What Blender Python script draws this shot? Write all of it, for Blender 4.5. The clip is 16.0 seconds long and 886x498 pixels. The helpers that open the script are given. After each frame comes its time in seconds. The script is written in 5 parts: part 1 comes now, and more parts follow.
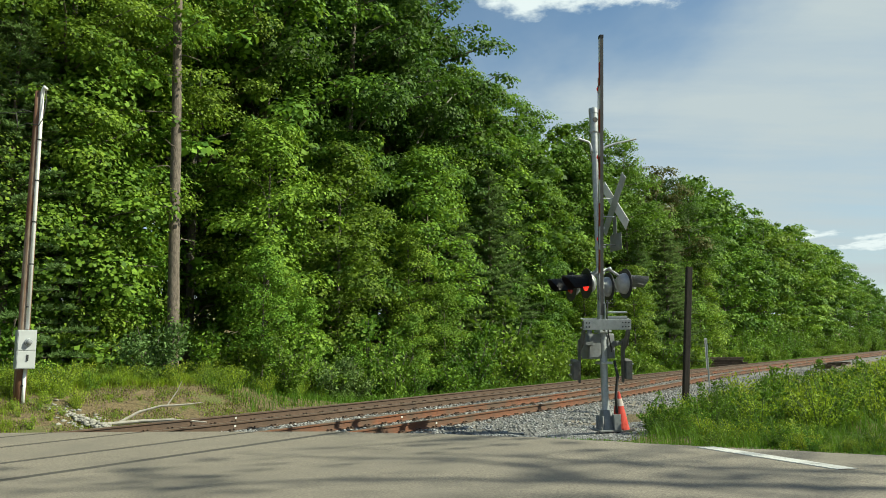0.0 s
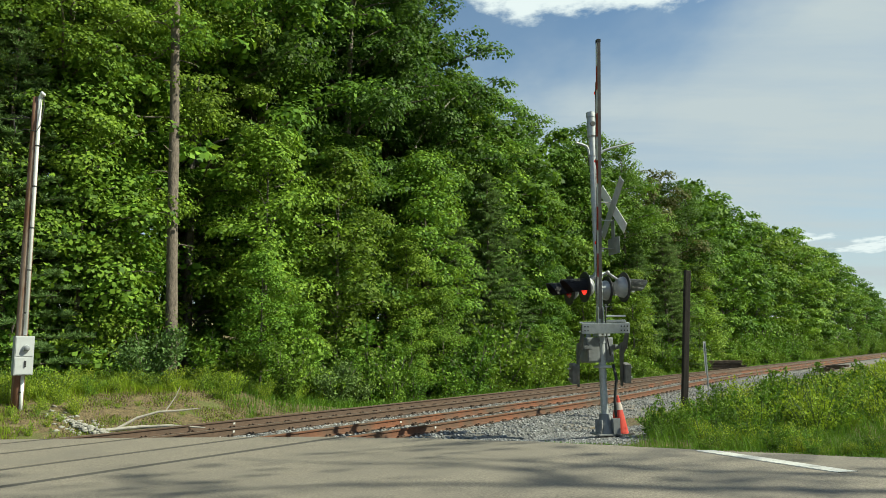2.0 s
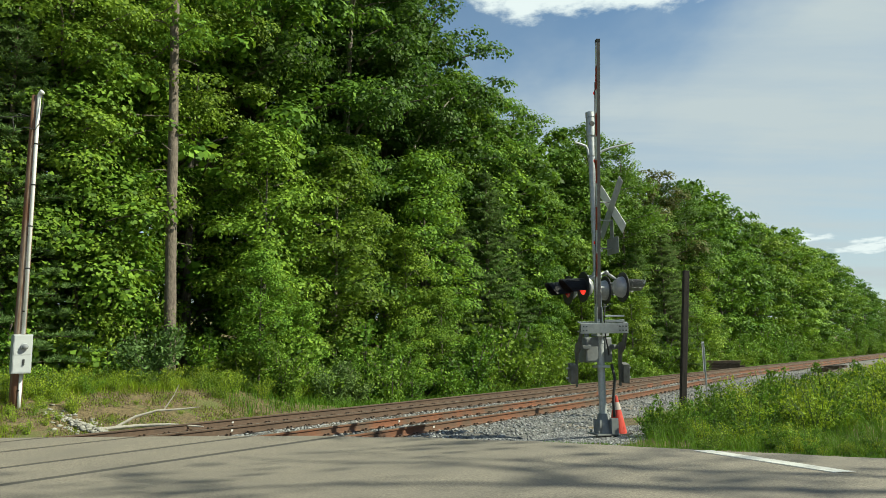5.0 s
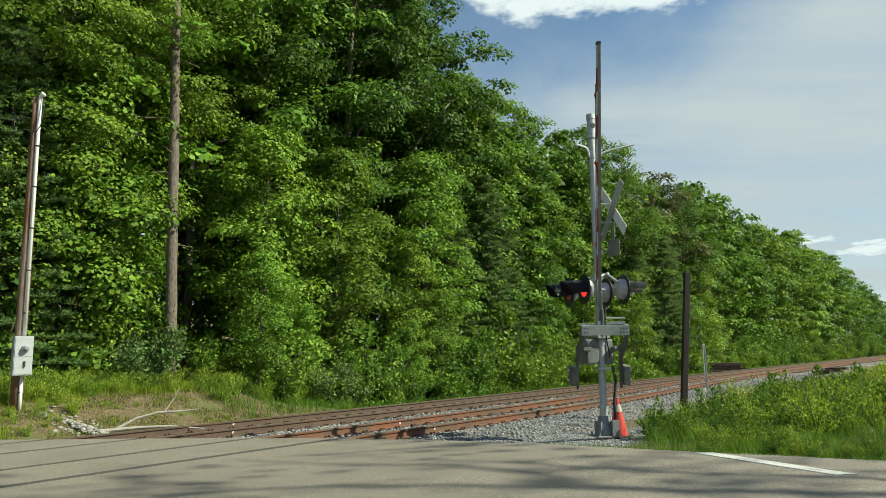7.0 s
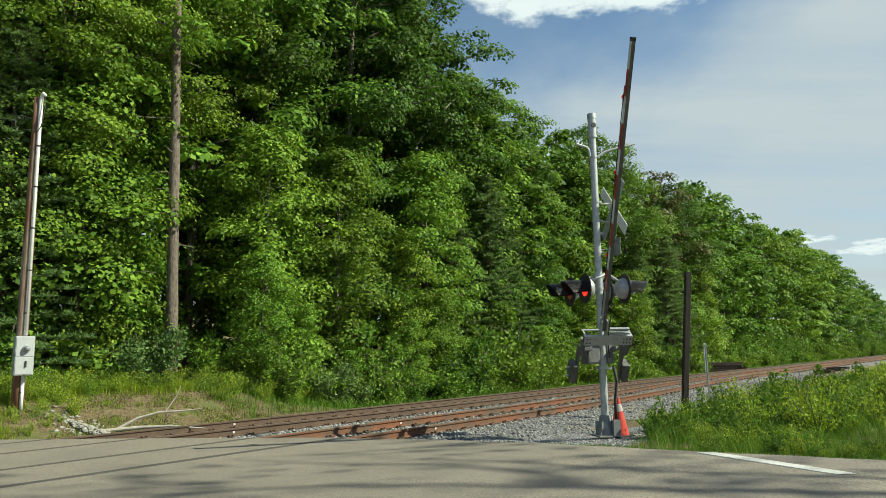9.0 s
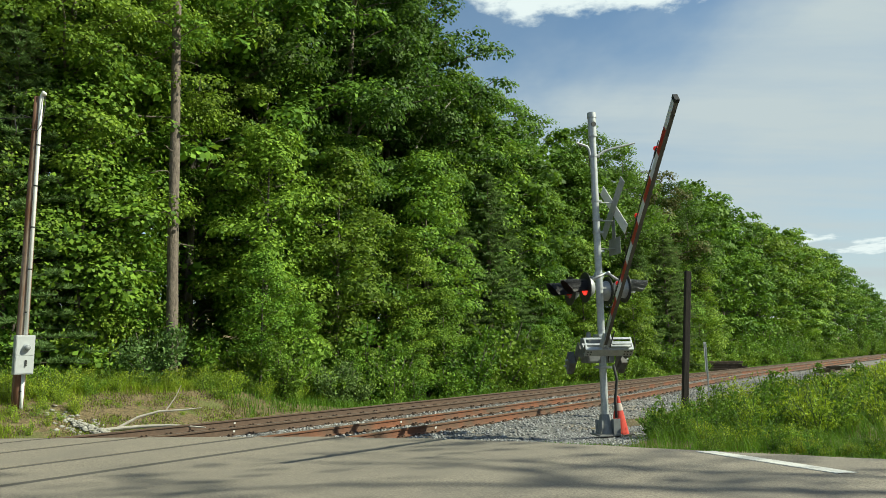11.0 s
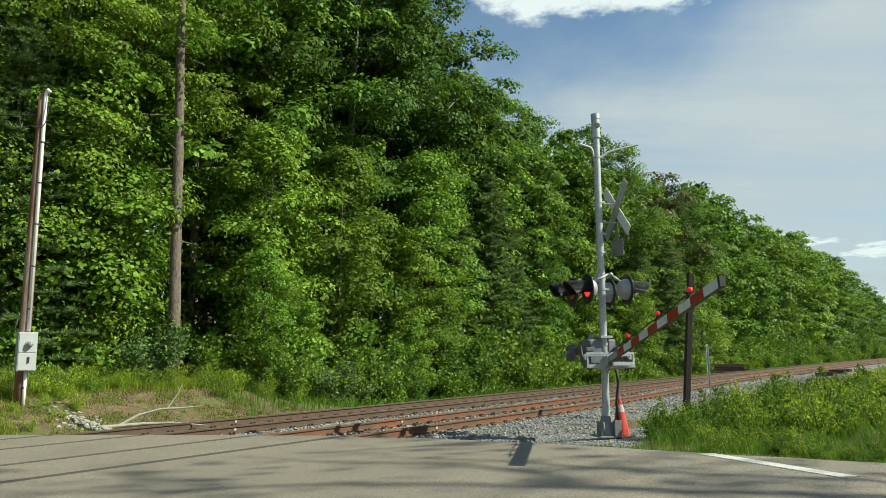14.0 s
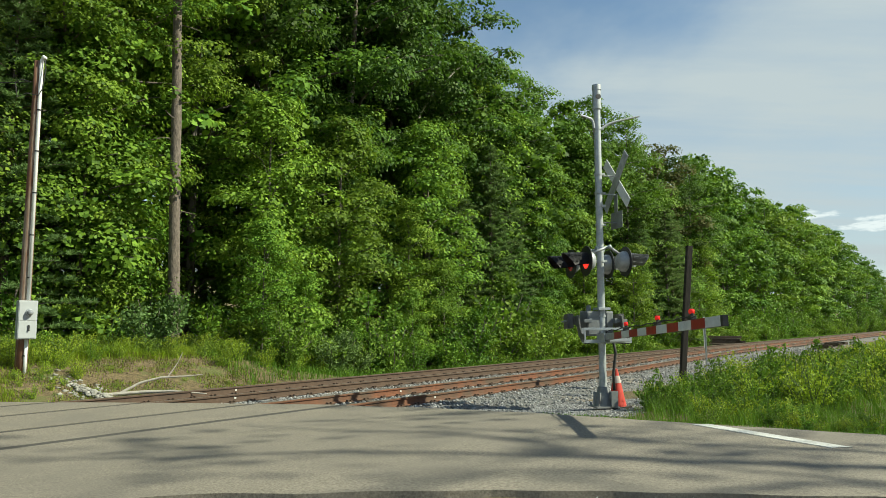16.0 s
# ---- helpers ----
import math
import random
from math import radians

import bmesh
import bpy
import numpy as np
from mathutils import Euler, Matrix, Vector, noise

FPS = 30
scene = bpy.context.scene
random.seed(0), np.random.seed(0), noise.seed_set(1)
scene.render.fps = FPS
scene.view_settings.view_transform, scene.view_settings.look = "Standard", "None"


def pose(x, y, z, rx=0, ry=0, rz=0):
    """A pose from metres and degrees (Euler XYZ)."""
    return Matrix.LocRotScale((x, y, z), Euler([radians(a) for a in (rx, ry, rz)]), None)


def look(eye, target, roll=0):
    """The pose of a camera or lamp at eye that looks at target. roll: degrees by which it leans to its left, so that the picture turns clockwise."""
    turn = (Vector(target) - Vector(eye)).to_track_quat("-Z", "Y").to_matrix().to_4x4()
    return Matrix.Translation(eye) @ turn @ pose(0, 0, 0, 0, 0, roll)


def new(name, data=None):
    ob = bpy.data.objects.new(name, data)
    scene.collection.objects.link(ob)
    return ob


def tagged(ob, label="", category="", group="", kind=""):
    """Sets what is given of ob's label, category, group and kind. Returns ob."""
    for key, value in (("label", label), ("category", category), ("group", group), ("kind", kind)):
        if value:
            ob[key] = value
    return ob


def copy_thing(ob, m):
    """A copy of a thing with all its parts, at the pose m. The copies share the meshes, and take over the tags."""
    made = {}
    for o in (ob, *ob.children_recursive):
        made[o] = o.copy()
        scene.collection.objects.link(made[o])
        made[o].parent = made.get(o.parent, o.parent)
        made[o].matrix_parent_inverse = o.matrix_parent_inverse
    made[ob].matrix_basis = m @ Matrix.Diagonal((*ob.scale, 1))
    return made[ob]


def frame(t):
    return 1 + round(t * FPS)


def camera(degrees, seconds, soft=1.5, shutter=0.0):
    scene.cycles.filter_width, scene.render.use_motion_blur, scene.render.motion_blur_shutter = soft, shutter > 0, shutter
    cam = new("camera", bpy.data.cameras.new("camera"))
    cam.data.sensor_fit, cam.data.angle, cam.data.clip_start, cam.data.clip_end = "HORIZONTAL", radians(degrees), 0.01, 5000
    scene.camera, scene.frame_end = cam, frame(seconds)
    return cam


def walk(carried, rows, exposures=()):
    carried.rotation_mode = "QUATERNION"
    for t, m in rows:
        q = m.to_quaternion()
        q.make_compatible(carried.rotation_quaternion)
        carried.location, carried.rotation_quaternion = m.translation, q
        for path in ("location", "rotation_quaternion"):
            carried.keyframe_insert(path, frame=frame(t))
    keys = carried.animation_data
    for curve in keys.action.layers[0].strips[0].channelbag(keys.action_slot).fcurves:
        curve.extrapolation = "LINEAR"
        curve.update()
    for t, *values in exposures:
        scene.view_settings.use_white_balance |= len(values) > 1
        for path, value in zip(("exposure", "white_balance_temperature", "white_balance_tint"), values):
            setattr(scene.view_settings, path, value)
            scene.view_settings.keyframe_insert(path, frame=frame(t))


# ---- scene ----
cam = camera(64.2, 16.0, soft=0.6)
EYE = 1.62
TURNS = [
    (0.0, -0.036, 7.762, -0.680), (0.5, -0.097, 7.864, -0.820), (1.0, -0.056, 7.978, -1.018), (1.5, -0.125, 7.984, -1.018),
    (2.0, -0.180, 8.113, -0.921), (2.5, -0.176, 8.114, -0.924), (3.0, -0.113, 8.054, -0.838), (3.5, -0.157, 8.053, -0.675),
    (4.0, -0.209, 8.058, -0.670), (6.5, -0.303, 8.161, -0.902), (7.0, -0.207, 8.229, -0.760), (7.5, -0.151, 8.227, -0.697),
    (8.0, -0.145, 8.275, -0.799), (8.5, -0.143, 8.252, -0.714), (9.0, -0.136, 8.202, -0.791), (11.5, -0.130, 8.110, -0.801),
]
TURNS += [
    (12.0, -0.113, 8.092, -0.786), (12.5, -0.116, 8.111, -0.916), (13.0, -0.045, 8.143, -0.943), (13.5, -0.069, 8.228, -0.790),
    (14.0, 0.077, 8.139, -0.322), (14.5, 0.026, 8.072, -0.062), (15.0, 0.074, 7.542, -0.067), (15.5, 0.004, 6.592, -0.046),
    (16.0, 0.005, 5.802, 0.015),
]
walk(cam, [(t, pose(0, 0, EYE, 0, 0, yaw) @ pose(0, 0, 0, 90 + pitch) @ pose(0, 0, 0, 0, 0, roll)) for t, yaw, pitch, roll in TURNS],
     exposures=[(0.0, 0.73, 6400, -4), (16.0, 0.73, 6400, -4)])

# ---------------------------------------------------------------- light
SUN = Vector((1.12, -0.22, 1.0)).normalized()
sun_data = bpy.data.lights.new("sun", "SUN")
sun_data.energy, sun_data.angle, sun_data.color = 5.0, radians(0.5), (1.0, 0.92, 0.76)
sun = new("sun", sun_data)
sun.matrix_world = look(SUN * 60, (0, 0, 0))


def make_world():
    world = bpy.data.worlds.new("sky")
    scene.world = world
    world.use_nodes = True
    nt = world.node_tree
    nt.nodes.clear()
    N, L = nt.nodes.new, nt.links.new
    sky = N("ShaderNodeTexSky")
    sky.sky_type, sky.sun_disc = "NISHITA", False
    sky.sun_elevation, sky.sun_rotation = math.asin(SUN.z), math.atan2(SUN.x, SUN.y)
    sky.air_density, sky.dust_density, sky.ozone_density = 1.0, 0.3, 2.0
    co = N("ShaderNodeTexCoord")
    sep = N("ShaderNodeSeparateXYZ")
    L(co.outputs["Generated"], sep.inputs[0])
    # the cloud layer as a plane overhead: direction divided by its height
    add = N("ShaderNodeMath"); add.operation = "ADD"; add.inputs[1].default_value = 0.10
    L(sep.outputs[2], add.inputs[0])
    mx = N("ShaderNodeMath"); mx.operation = "MAXIMUM"; mx.inputs[1].default_value = 0.03
    L(add.outputs[0], mx.inputs[0])
    div = N("ShaderNodeVectorMath"); div.operation = "DIVIDE"
    comb = N("ShaderNodeCombineXYZ")
    for k in range(3):
        L(mx.outputs[0], comb.inputs[k])
    L(co.outputs["Generated"], div.inputs[0]); L(comb.outputs[0], div.inputs[1])

    def cloud(scale, detail, rough, lo, hi, stretch, offset, bias=None):
        mp = N("ShaderNodeMapping")
        mp.inputs["Scale"].default_value = stretch
        mp.inputs["Location"].default_value = offset
        L(div.outputs[0], mp.inputs[0])
        nz = N("ShaderNodeTexNoise")
        nz.inputs["Scale"].default_value, nz.inputs["Detail"].default_value, nz.inputs["Roughness"].default_value = scale, detail, rough
        L(mp.outputs[0], nz.inputs["Vector"])
        mr = N("ShaderNodeMapRange"); mr.interpolation_type = "SMOOTHSTEP"
        mr.inputs["From Min"].default_value, mr.inputs["From Max"].default_value = lo, hi
        if bias:
            plus = N("ShaderNodeMath"); plus.operation = "ADD"
            L(nz.outputs["Fac"], plus.inputs[0]); L(bias, plus.inputs[1]); L(plus.outputs[0], mr.inputs["Value"])
        else:
            L(nz.outputs["Fac"], mr.inputs["Value"])
        return mr.outputs[0]

    thin = cloud(0.9, 6, 0.55, 0.36, 0.72, (1, 0.7, 1), (0.3, 2.0, 0))
    # one large heap cloud overhead ahead, ragged at its rim
    gap = N("ShaderNodeVectorMath"); gap.operation = "DISTANCE"
    flat = N("ShaderNodeVectorMath"); flat.operation = "MULTIPLY"; flat.inputs[1].default_value = (0.75, 1.0, 0.0)
    L(div.outputs[0], flat.inputs[0]); L(flat.outputs[0], gap.inputs[0]); gap.inputs[1].default_value = (0.17, 1.13, 0.0)
    near = N("ShaderNodeMapRange")
    near.inputs["From Min"].default_value, near.inputs["From Max"].default_value = 0.30, 0.70
    near.inputs["To Min"].default_value, near.inputs["To Max"].default_value = 0.35, -0.35
    L(gap.outputs["Value"], near.inputs["Value"])
    far_gap = N("ShaderNodeVectorMath"); far_gap.operation = "DISTANCE"
    L(flat.outputs[0], far_gap.inputs[0]); far_gap.inputs[1].default_value = (1.74, 3.86, 0.0)
    beyond = N("ShaderNodeMapRange")
    beyond.inputs["From Max"].default_value, beyond.inputs["To Min"].default_value, beyond.inputs["To Max"].default_value = 0.55, 0.15, -0.25
    L(far_gap.outputs["Value"], beyond.inputs["Value"])
    both = N("ShaderNodeMath"); both.operation = "MAXIMUM"
    L(near.outputs[0], both.inputs[0]); L(beyond.outputs[0], both.inputs[1])
    heap = cloud(3.4, 10, 0.60, 0.50, 0.62, (1, 1, 1), (2.6, 0.9, 0), both.outputs[0])
    # a sheet of high ice cloud over the lower sky, its ragged rim climbing eastwards
    rim = N("ShaderNodeMath"); rim.operation = "MULTIPLY_ADD"; rim.inputs[1].default_value = -0.22
    L(sep.outputs[0], rim.inputs[0]); L(sep.outputs[2], rim.inputs[2])
    fray = N("ShaderNodeMath"); fray.operation = "MULTIPLY_ADD"; fray.inputs[1].default_value = -0.10
    L(thin, fray.inputs[0]); L(rim.outputs[0], fray.inputs[2])
    low = N("ShaderNodeMapRange"); low.interpolation_type = "SMOOTHSTEP"
    low.inputs["From Min"].default_value, low.inputs["From Max"].default_value = 0.36, 0.20
    L(fray.outputs[0], low.inputs["Value"])
    streak = cloud(1.5, 8, 0.6, 0.30, 0.70, (0.35, 1.6, 1), (4.1, 0.7, 0))
    dense = N("ShaderNodeMath"); dense.operation = "MULTIPLY_ADD"; dense.inputs[1].default_value, dense.inputs[2].default_value = 0.34, 0.56
    L(streak, dense.inputs[0])
    sheet = N("ShaderNodeMath"); sheet.operation = "MULTIPLY"
    L(low.outputs[0], sheet.inputs[0]); L(dense.outputs[0], sheet.inputs[1])
    mul = N("ShaderNodeMath"); mul.operation = "MULTIPLY_ADD"; mul.inputs[1].default_value = 0.22; mul.use_clamp = True
    L(thin, mul.inputs[0]); L(sheet.outputs[0], mul.inputs[2])
    blue = N("ShaderNodeHueSaturation"); blue.inputs["Saturation"].default_value, blue.inputs["Value"].default_value = 1.0, 1.4
    L(sky.outputs[0], blue.inputs["Color"])
    m1 = N("ShaderNodeMix"); m1.data_type = "RGBA"
    L(mul.outputs[0], m1.inputs[0]); L(blue.outputs[0], m1.inputs[6]); m1.inputs[7].default_value = (6.1, 6.5, 7.1, 1)
    m2 = N("ShaderNodeMix"); m2.data_type = "RGBA"
    L(heap, m2.inputs[0]); L(m1.outputs[2], m2.inputs[6]); m2.inputs[7].default_value = (9.4, 9.7, 10.1, 1)
    bg = N("ShaderNodeBackground"); bg.inputs[1].default_value = 0.057
    L(m2.outputs[2], bg.inputs[0])
    out = N("ShaderNodeOutputWorld")
    L(bg.outputs[0], out.inputs[0])


make_world()


# ---------------------------------------------------------------- materials
def surface(name, c1, c2, scale=4.0, rough=0.8, metal=0.0, bump=0.0, bscale=40.0, c3=None, s3=0.8, lo3=0.5, hi3=0.7,
            stretch=(1, 1, 1), vary=0.0, island=False, dist=0.01):
    """Two colours mixed by noise, a third by larger noise, fine relief by a finer one."""
    m = bpy.data.materials.new(name)
    m.use_nodes = True
    nt = m.node_tree
    N, L = nt.nodes.new, nt.links.new
    b = nt.nodes["Principled BSDF"]
    b.inputs["Roughness"].default_value, b.inputs["Metallic"].default_value = rough, metal
    co = N("ShaderNodeTexCoord")
    mp = N("ShaderNodeMapping"); mp.inputs["Scale"].default_value = stretch
    L(co.outputs["Object"], mp.inputs[0])
    info = N("ShaderNodeObjectInfo")
    off = N("ShaderNodeVectorMath"); off.operation = "ADD"
    sc = N("ShaderNodeMath"); sc.operation = "MULTIPLY"; sc.inputs[1].default_value = 37.0
    L(info.outputs["Random"], sc.inputs[0]); L(mp.outputs[0], off.inputs[0]); L(sc.outputs[0], off.inputs[1])

    def fac(s, detail, lo, hi):
        nz = N("ShaderNodeTexNoise")
        nz.inputs["Scale"].default_value, nz.inputs["Detail"].default_value, nz.inputs["Roughness"].default_value = s, detail, 0.62
        L(off.outputs[0], nz.inputs["Vector"])
        mr = N("ShaderNodeMapRange")
        mr.inputs["From Min"].default_value, mr.inputs["From Max"].default_value = lo, hi
        L(nz.outputs["Fac"], mr.inputs["Value"])
        return mr.outputs[0], nz.outputs["Fac"]

    def mix(f, a, bb):
        mixer = N("ShaderNodeMix"); mixer.data_type = "RGBA"
        L(f, mixer.inputs[0])
        for sock, v in ((mixer.inputs[6], a), (mixer.inputs[7], bb)):
            if isinstance(v, tuple):
                sock.default_value = (*v, 1)
            else:
                L(v, sock)
        return mixer.outputs[2]

    f1, _ = fac(scale, 6, 0.32, 0.68)
    col = mix(f1, c1, c2)
    if c3:
        f3, _ = fac(s3, 5, lo3, hi3)
        col = mix(f3, col, c3)
    if vary or island:
        hsv = N("ShaderNodeHueSaturation")
        mr = N("ShaderNodeMapRange")
        mr.inputs["To Min"].default_value, mr.inputs["To Max"].default_value = 1 - vary, 1 + vary
        src = N("ShaderNodeNewGeometry").outputs["Random Per Island"] if island else info.outputs["Random"]
        L(src, mr.inputs["Value"]); L(mr.outputs[0], hsv.inputs["Value"]); L(col, hsv.inputs["Color"])
        col = hsv.outputs[0]
    L(col, b.inputs["Base Color"])
    if bump:
        _, nb = fac(bscale, 8, 0, 1)
        bp = N("ShaderNodeBump"); bp.inputs["Strength"].default_value, bp.inputs["Distance"].default_value = bump, dist
        L(nb, bp.inputs["Height"]); L(bp.outputs[0], b.inputs["Normal"])
    return m


def leaf_material(name, dark, light, through_col, vary=0.40, share=0.20, rough=0.6):
    """Leaf: each island its own tone, light shining through it."""
    m = bpy.data.materials.new(name)
    m.use_nodes = True
    nt = m.node_tree
    N, L = nt.nodes.new, nt.links.new
    b = nt.nodes["Principled BSDF"]
    b.inputs["Roughness"].default_value = rough
    b.inputs["Specular IOR Level"].default_value = 0.15
    geo, info = N("ShaderNodeNewGeometry"), N("ShaderNodeObjectInfo")
    mixer = N("ShaderNodeMix"); mixer.data_type = "RGBA"
    L(geo.outputs["Random Per Island"], mixer.inputs[0])
    mixer.inputs[6].default_value, mixer.inputs[7].default_value = (*dark, 1), (*light, 1)
    hsv = N("ShaderNodeHueSaturation")
    mr = N("ShaderNodeMapRange"); mr.inputs["To Min"].default_value, mr.inputs["To Max"].default_value = 1 - vary, 1 + vary
    L(info.outputs["Random"], mr.inputs["Value"]); L(mr.outputs[0], hsv.inputs["Value"])
    mh = N("ShaderNodeMapRange"); mh.inputs["To Min"].default_value, mh.inputs["To Max"].default_value = 0.478, 0.508
    frac = N("ShaderNodeMath"); frac.operation = "FRACT"
    ml = N("ShaderNodeMath"); ml.operation = "MULTIPLY"; ml.inputs[1].default_value = 7.31
    L(info.outputs["Random"], ml.inputs[0]); L(ml.outputs[0], frac.inputs[0]); L(frac.outputs[0], mh.inputs["Value"])
    L(mh.outputs[0], hsv.inputs["Hue"]); L(mixer.outputs[2], hsv.inputs["Color"])
    L(hsv.outputs[0], b.inputs["Base Color"])
    tr = N("ShaderNodeBsdfTranslucent"); tr.inputs[0].default_value = (*through_col, 1)
    ms = N("ShaderNodeMixShader"); ms.inputs[0].default_value = share
    out = nt.nodes["Material Output"]
    L(b.outputs[0], ms.inputs[1]); L(tr.outputs[0], ms.inputs[2]); L(ms.outputs[0], out.inputs[0])
    return m


def glow(name, colour, strength):
    m = bpy.data.materials.new(name)
    m.use_nodes = True
    b = m.node_tree.nodes["Principled BSDF"]
    b.inputs["Base Color"].default_value = (*colour, 1)
    b.inputs["Roughness"].default_value = 0.15
    b.inputs["Emission Color"].default_value = (*colour, 1)
    b.inputs["Emission Strength"].default_value = strength
    return m


ASPHALT = surface("worn_asphalt", (0.102, 0.089, 0.070), (0.272, 0.240, 0.190), 45, 0.9, 0, 0.6, 90, (0.150, 0.134, 0.110), 0.7, 0.42, 0.75)
GROOVE = surface("flangeway_rubber", (0.035, 0.032, 0.028), (0.07, 0.064, 0.056), 20, 0.9, 0, 0.2, 60)
PAINT_WHITE = surface("worn_road_paint", (0.52, 0.515, 0.49), (0.42, 0.415, 0.39), 25, 0.8, 0, 0.3, 90, (0.27, 0.26, 0.235), 11, 0.55, 0.70)
SOIL = surface("grassy_soil", (0.055, 0.038, 0.019), (0.200, 0.150, 0.072), 9, 0.95, 0, 1.0, 18, (0.10, 0.11, 0.03), 1.6, 0.50, 0.62, dist=0.06)
BALLAST_BED = surface("ballast_bed", (0.050, 0.048, 0.045), (0.20, 0.196, 0.185), 22, 0.95, 0, 1.0, 26, (0.20, 0.17, 0.13), 1.0, 0.5, 0.7, dist=0.03)
STONE = surface("ballast_stone", (0.115, 0.117, 0.118), (0.30, 0.298, 0.29), 9, 0.9, 0, 0.3, 30, vary=0.45, island=True)
STONE_PALE = surface("pale_rubble", (0.20, 0.19, 0.165), (0.32, 0.31, 0.275), 9, 0.9, 0, 0.3, 30, vary=0.2, island=True)
CLOD = surface("earth_clod", (0.10, 0.075, 0.042), (0.19, 0.15, 0.09), 9, 0.95, 0, 0.3, 30, vary=0.35, island=True)
RUST_DARK = surface("dark_rusted_rail", (0.060, 0.037, 0.024), (0.100, 0.062, 0.040), 9, 0.8, 0.1, 0.3, 50, (0.06, 0.040, 0.028), 1.5, 0.5, 0.7)
RUST = surface("orange_rusted_rail", (0.115, 0.043, 0.020), (0.185, 0.072, 0.034), 9, 0.8, 0.1, 0.3, 50, (0.085, 0.055, 0.036), 0.9, 0.40, 0.62)
RAIL_TOP = surface("worn_rail_head", (0.10, 0.082, 0.068), (0.17, 0.145, 0.12), 12, 0.5, 0.3, 0.1, 50)
TIE = surface("weathered_tie", (0.055, 0.042, 0.032), (0.11, 0.088, 0.068), 5, 0.95, 0, 0.6, 24, stretch=(1, 8, 8), vary=0.3)
OLD_TIE = surface("bleached_old_tie", (0.070, 0.048, 0.034), (0.19, 0.14, 0.10), 5, 0.95, 0, 0.7, 20, stretch=(0.8, 8, 8), vary=0.35)
GALV = surface("galvanized_steel", (0.33, 0.35, 0.36), (0.45, 0.47, 0.48), 14, 0.5, 0.4, 0.1, 60, (0.36, 0.37, 0.38), 2.0, 0.5, 0.75)
GALV_DULL = surface("dull_painted_steel", (0.15, 0.16, 0.165), (0.215, 0.225, 0.23), 9, 0.6, 0.2, 0.15, 50, (0.22, 0.21, 0.2), 2.5, 0.55, 0.75)
# gate side arms and counterweights: their shade is put into this darker steel colour
STEEL_DARK = surface("shade_darkened_steel", (0.075, 0.073, 0.068), (0.145, 0.142, 0.135), 7, 0.7, 0.2, 0.2, 50, (0.11, 0.085, 0.06), 3, 0.55, 0.75)
HERB_STEM = surface("green_weed_stem", (0.07, 0.11, 0.025), (0.12, 0.16, 0.04), 8, 0.8)
ALU = surface("aluminium_housing", (0.28, 0.29, 0.30), (0.37, 0.38, 0.39), 10, 0.5, 0.3, 0.1, 50, (0.42, 0.42, 0.42), 3, 0.55, 0.75)
BLACK = surface("black_painted_metal", (0.012, 0.012, 0.013), (0.025, 0.025, 0.026), 10, 0.55, 0, 0.1, 50)
RED_SHEET = surface("red_sheeting", (0.36, 0.02, 0.02), (0.28, 0.018, 0.018), 12, 0.45, 0, 0.1, 60, (0.2, 0.03, 0.03), 5, 0.6, 0.75)
WHITE_SHEET = surface("white_sheeting", (0.66, 0.67, 0.66), (0.58, 0.59, 0.58), 12, 0.5, 0, 0.1, 60, (0.42, 0.42, 0.41), 5, 0.6, 0.78)
ORANGE = surface("faded_orange_plastic", (0.48, 0.036, 0.02), (0.38, 0.028, 0.018), 10, 0.6, 0, 0.15, 40, (0.36, 0.06, 0.03), 6, 0.55, 0.75)
# bare metal edges of the gate arm, with shade worked into the dark grey
ARM_EDGE = surface("shaded_bare_edge", (0.075, 0.07, 0.068), (0.12, 0.115, 0.11), 8, 0.6, 0.1, 0.1, 50)
RUBBER = surface("black_rubber", (0.02, 0.02, 0.02), (0.035, 0.033, 0.03), 15, 0.8, 0, 0.2, 40)
POLE_WOOD = surface("weathered_pole_wood", (0.24, 0.19, 0.14), (0.36, 0.31, 0.25), 3, 0.9, 0, 0.5, 14, (0.15, 0.070, 0.038), 0.9, 0.36, 0.52, stretch=(6, 6, 0.5))
CREOSOTE = surface("dark_creosote_wood", (0.011, 0.009, 0.008), (0.034, 0.025, 0.019), 4, 0.9, 0, 0.6, 16, stretch=(6, 6, 0.6))
PVC = surface("grey_conduit", (0.70, 0.70, 0.68), (0.78, 0.78, 0.76), 5, 0.5, 0, 0.05, 30)
PVC_GREY = surface("greyed_collar", (0.36, 0.30, 0.27), (0.46, 0.40, 0.37), 12, 0.7, 0, 0.1, 40)
BOX_GREY = surface("meter_box_paint", (0.33, 0.345, 0.35), (0.37, 0.385, 0.39), 6, 0.55, 0.1, 0.05, 40, (0.44, 0.44, 0.43), 4, 0.6, 0.8)
GLASS_DARK = surface("meter_glass", (0.16, 0.17, 0.18), (0.24, 0.25, 0.26), 12, 0.12)
BARK = surface("grey_brown_bark", (0.075, 0.062, 0.050), (0.16, 0.14, 0.115), 4, 0.95, 0, 0.9, 9, stretch=(4, 4, 0.7), dist=0.03)
PINE_BARK = surface("pine_bark", (0.075, 0.060, 0.048), (0.19, 0.155, 0.125), 4, 0.95, 0, 0.9, 9, stretch=(4, 4, 1.4), dist=0.03)
DEAD_WOOD = surface("bleached_dead_wood", (0.30, 0.27, 0.22), (0.44, 0.41, 0.36), 6, 0.9, 0, 0.4, 20)
MAPLE = leaf_material("maple_leaf", (0.025, 0.061, 0.008), (0.119, 0.225, 0.029), (0.215, 0.387, 0.034))
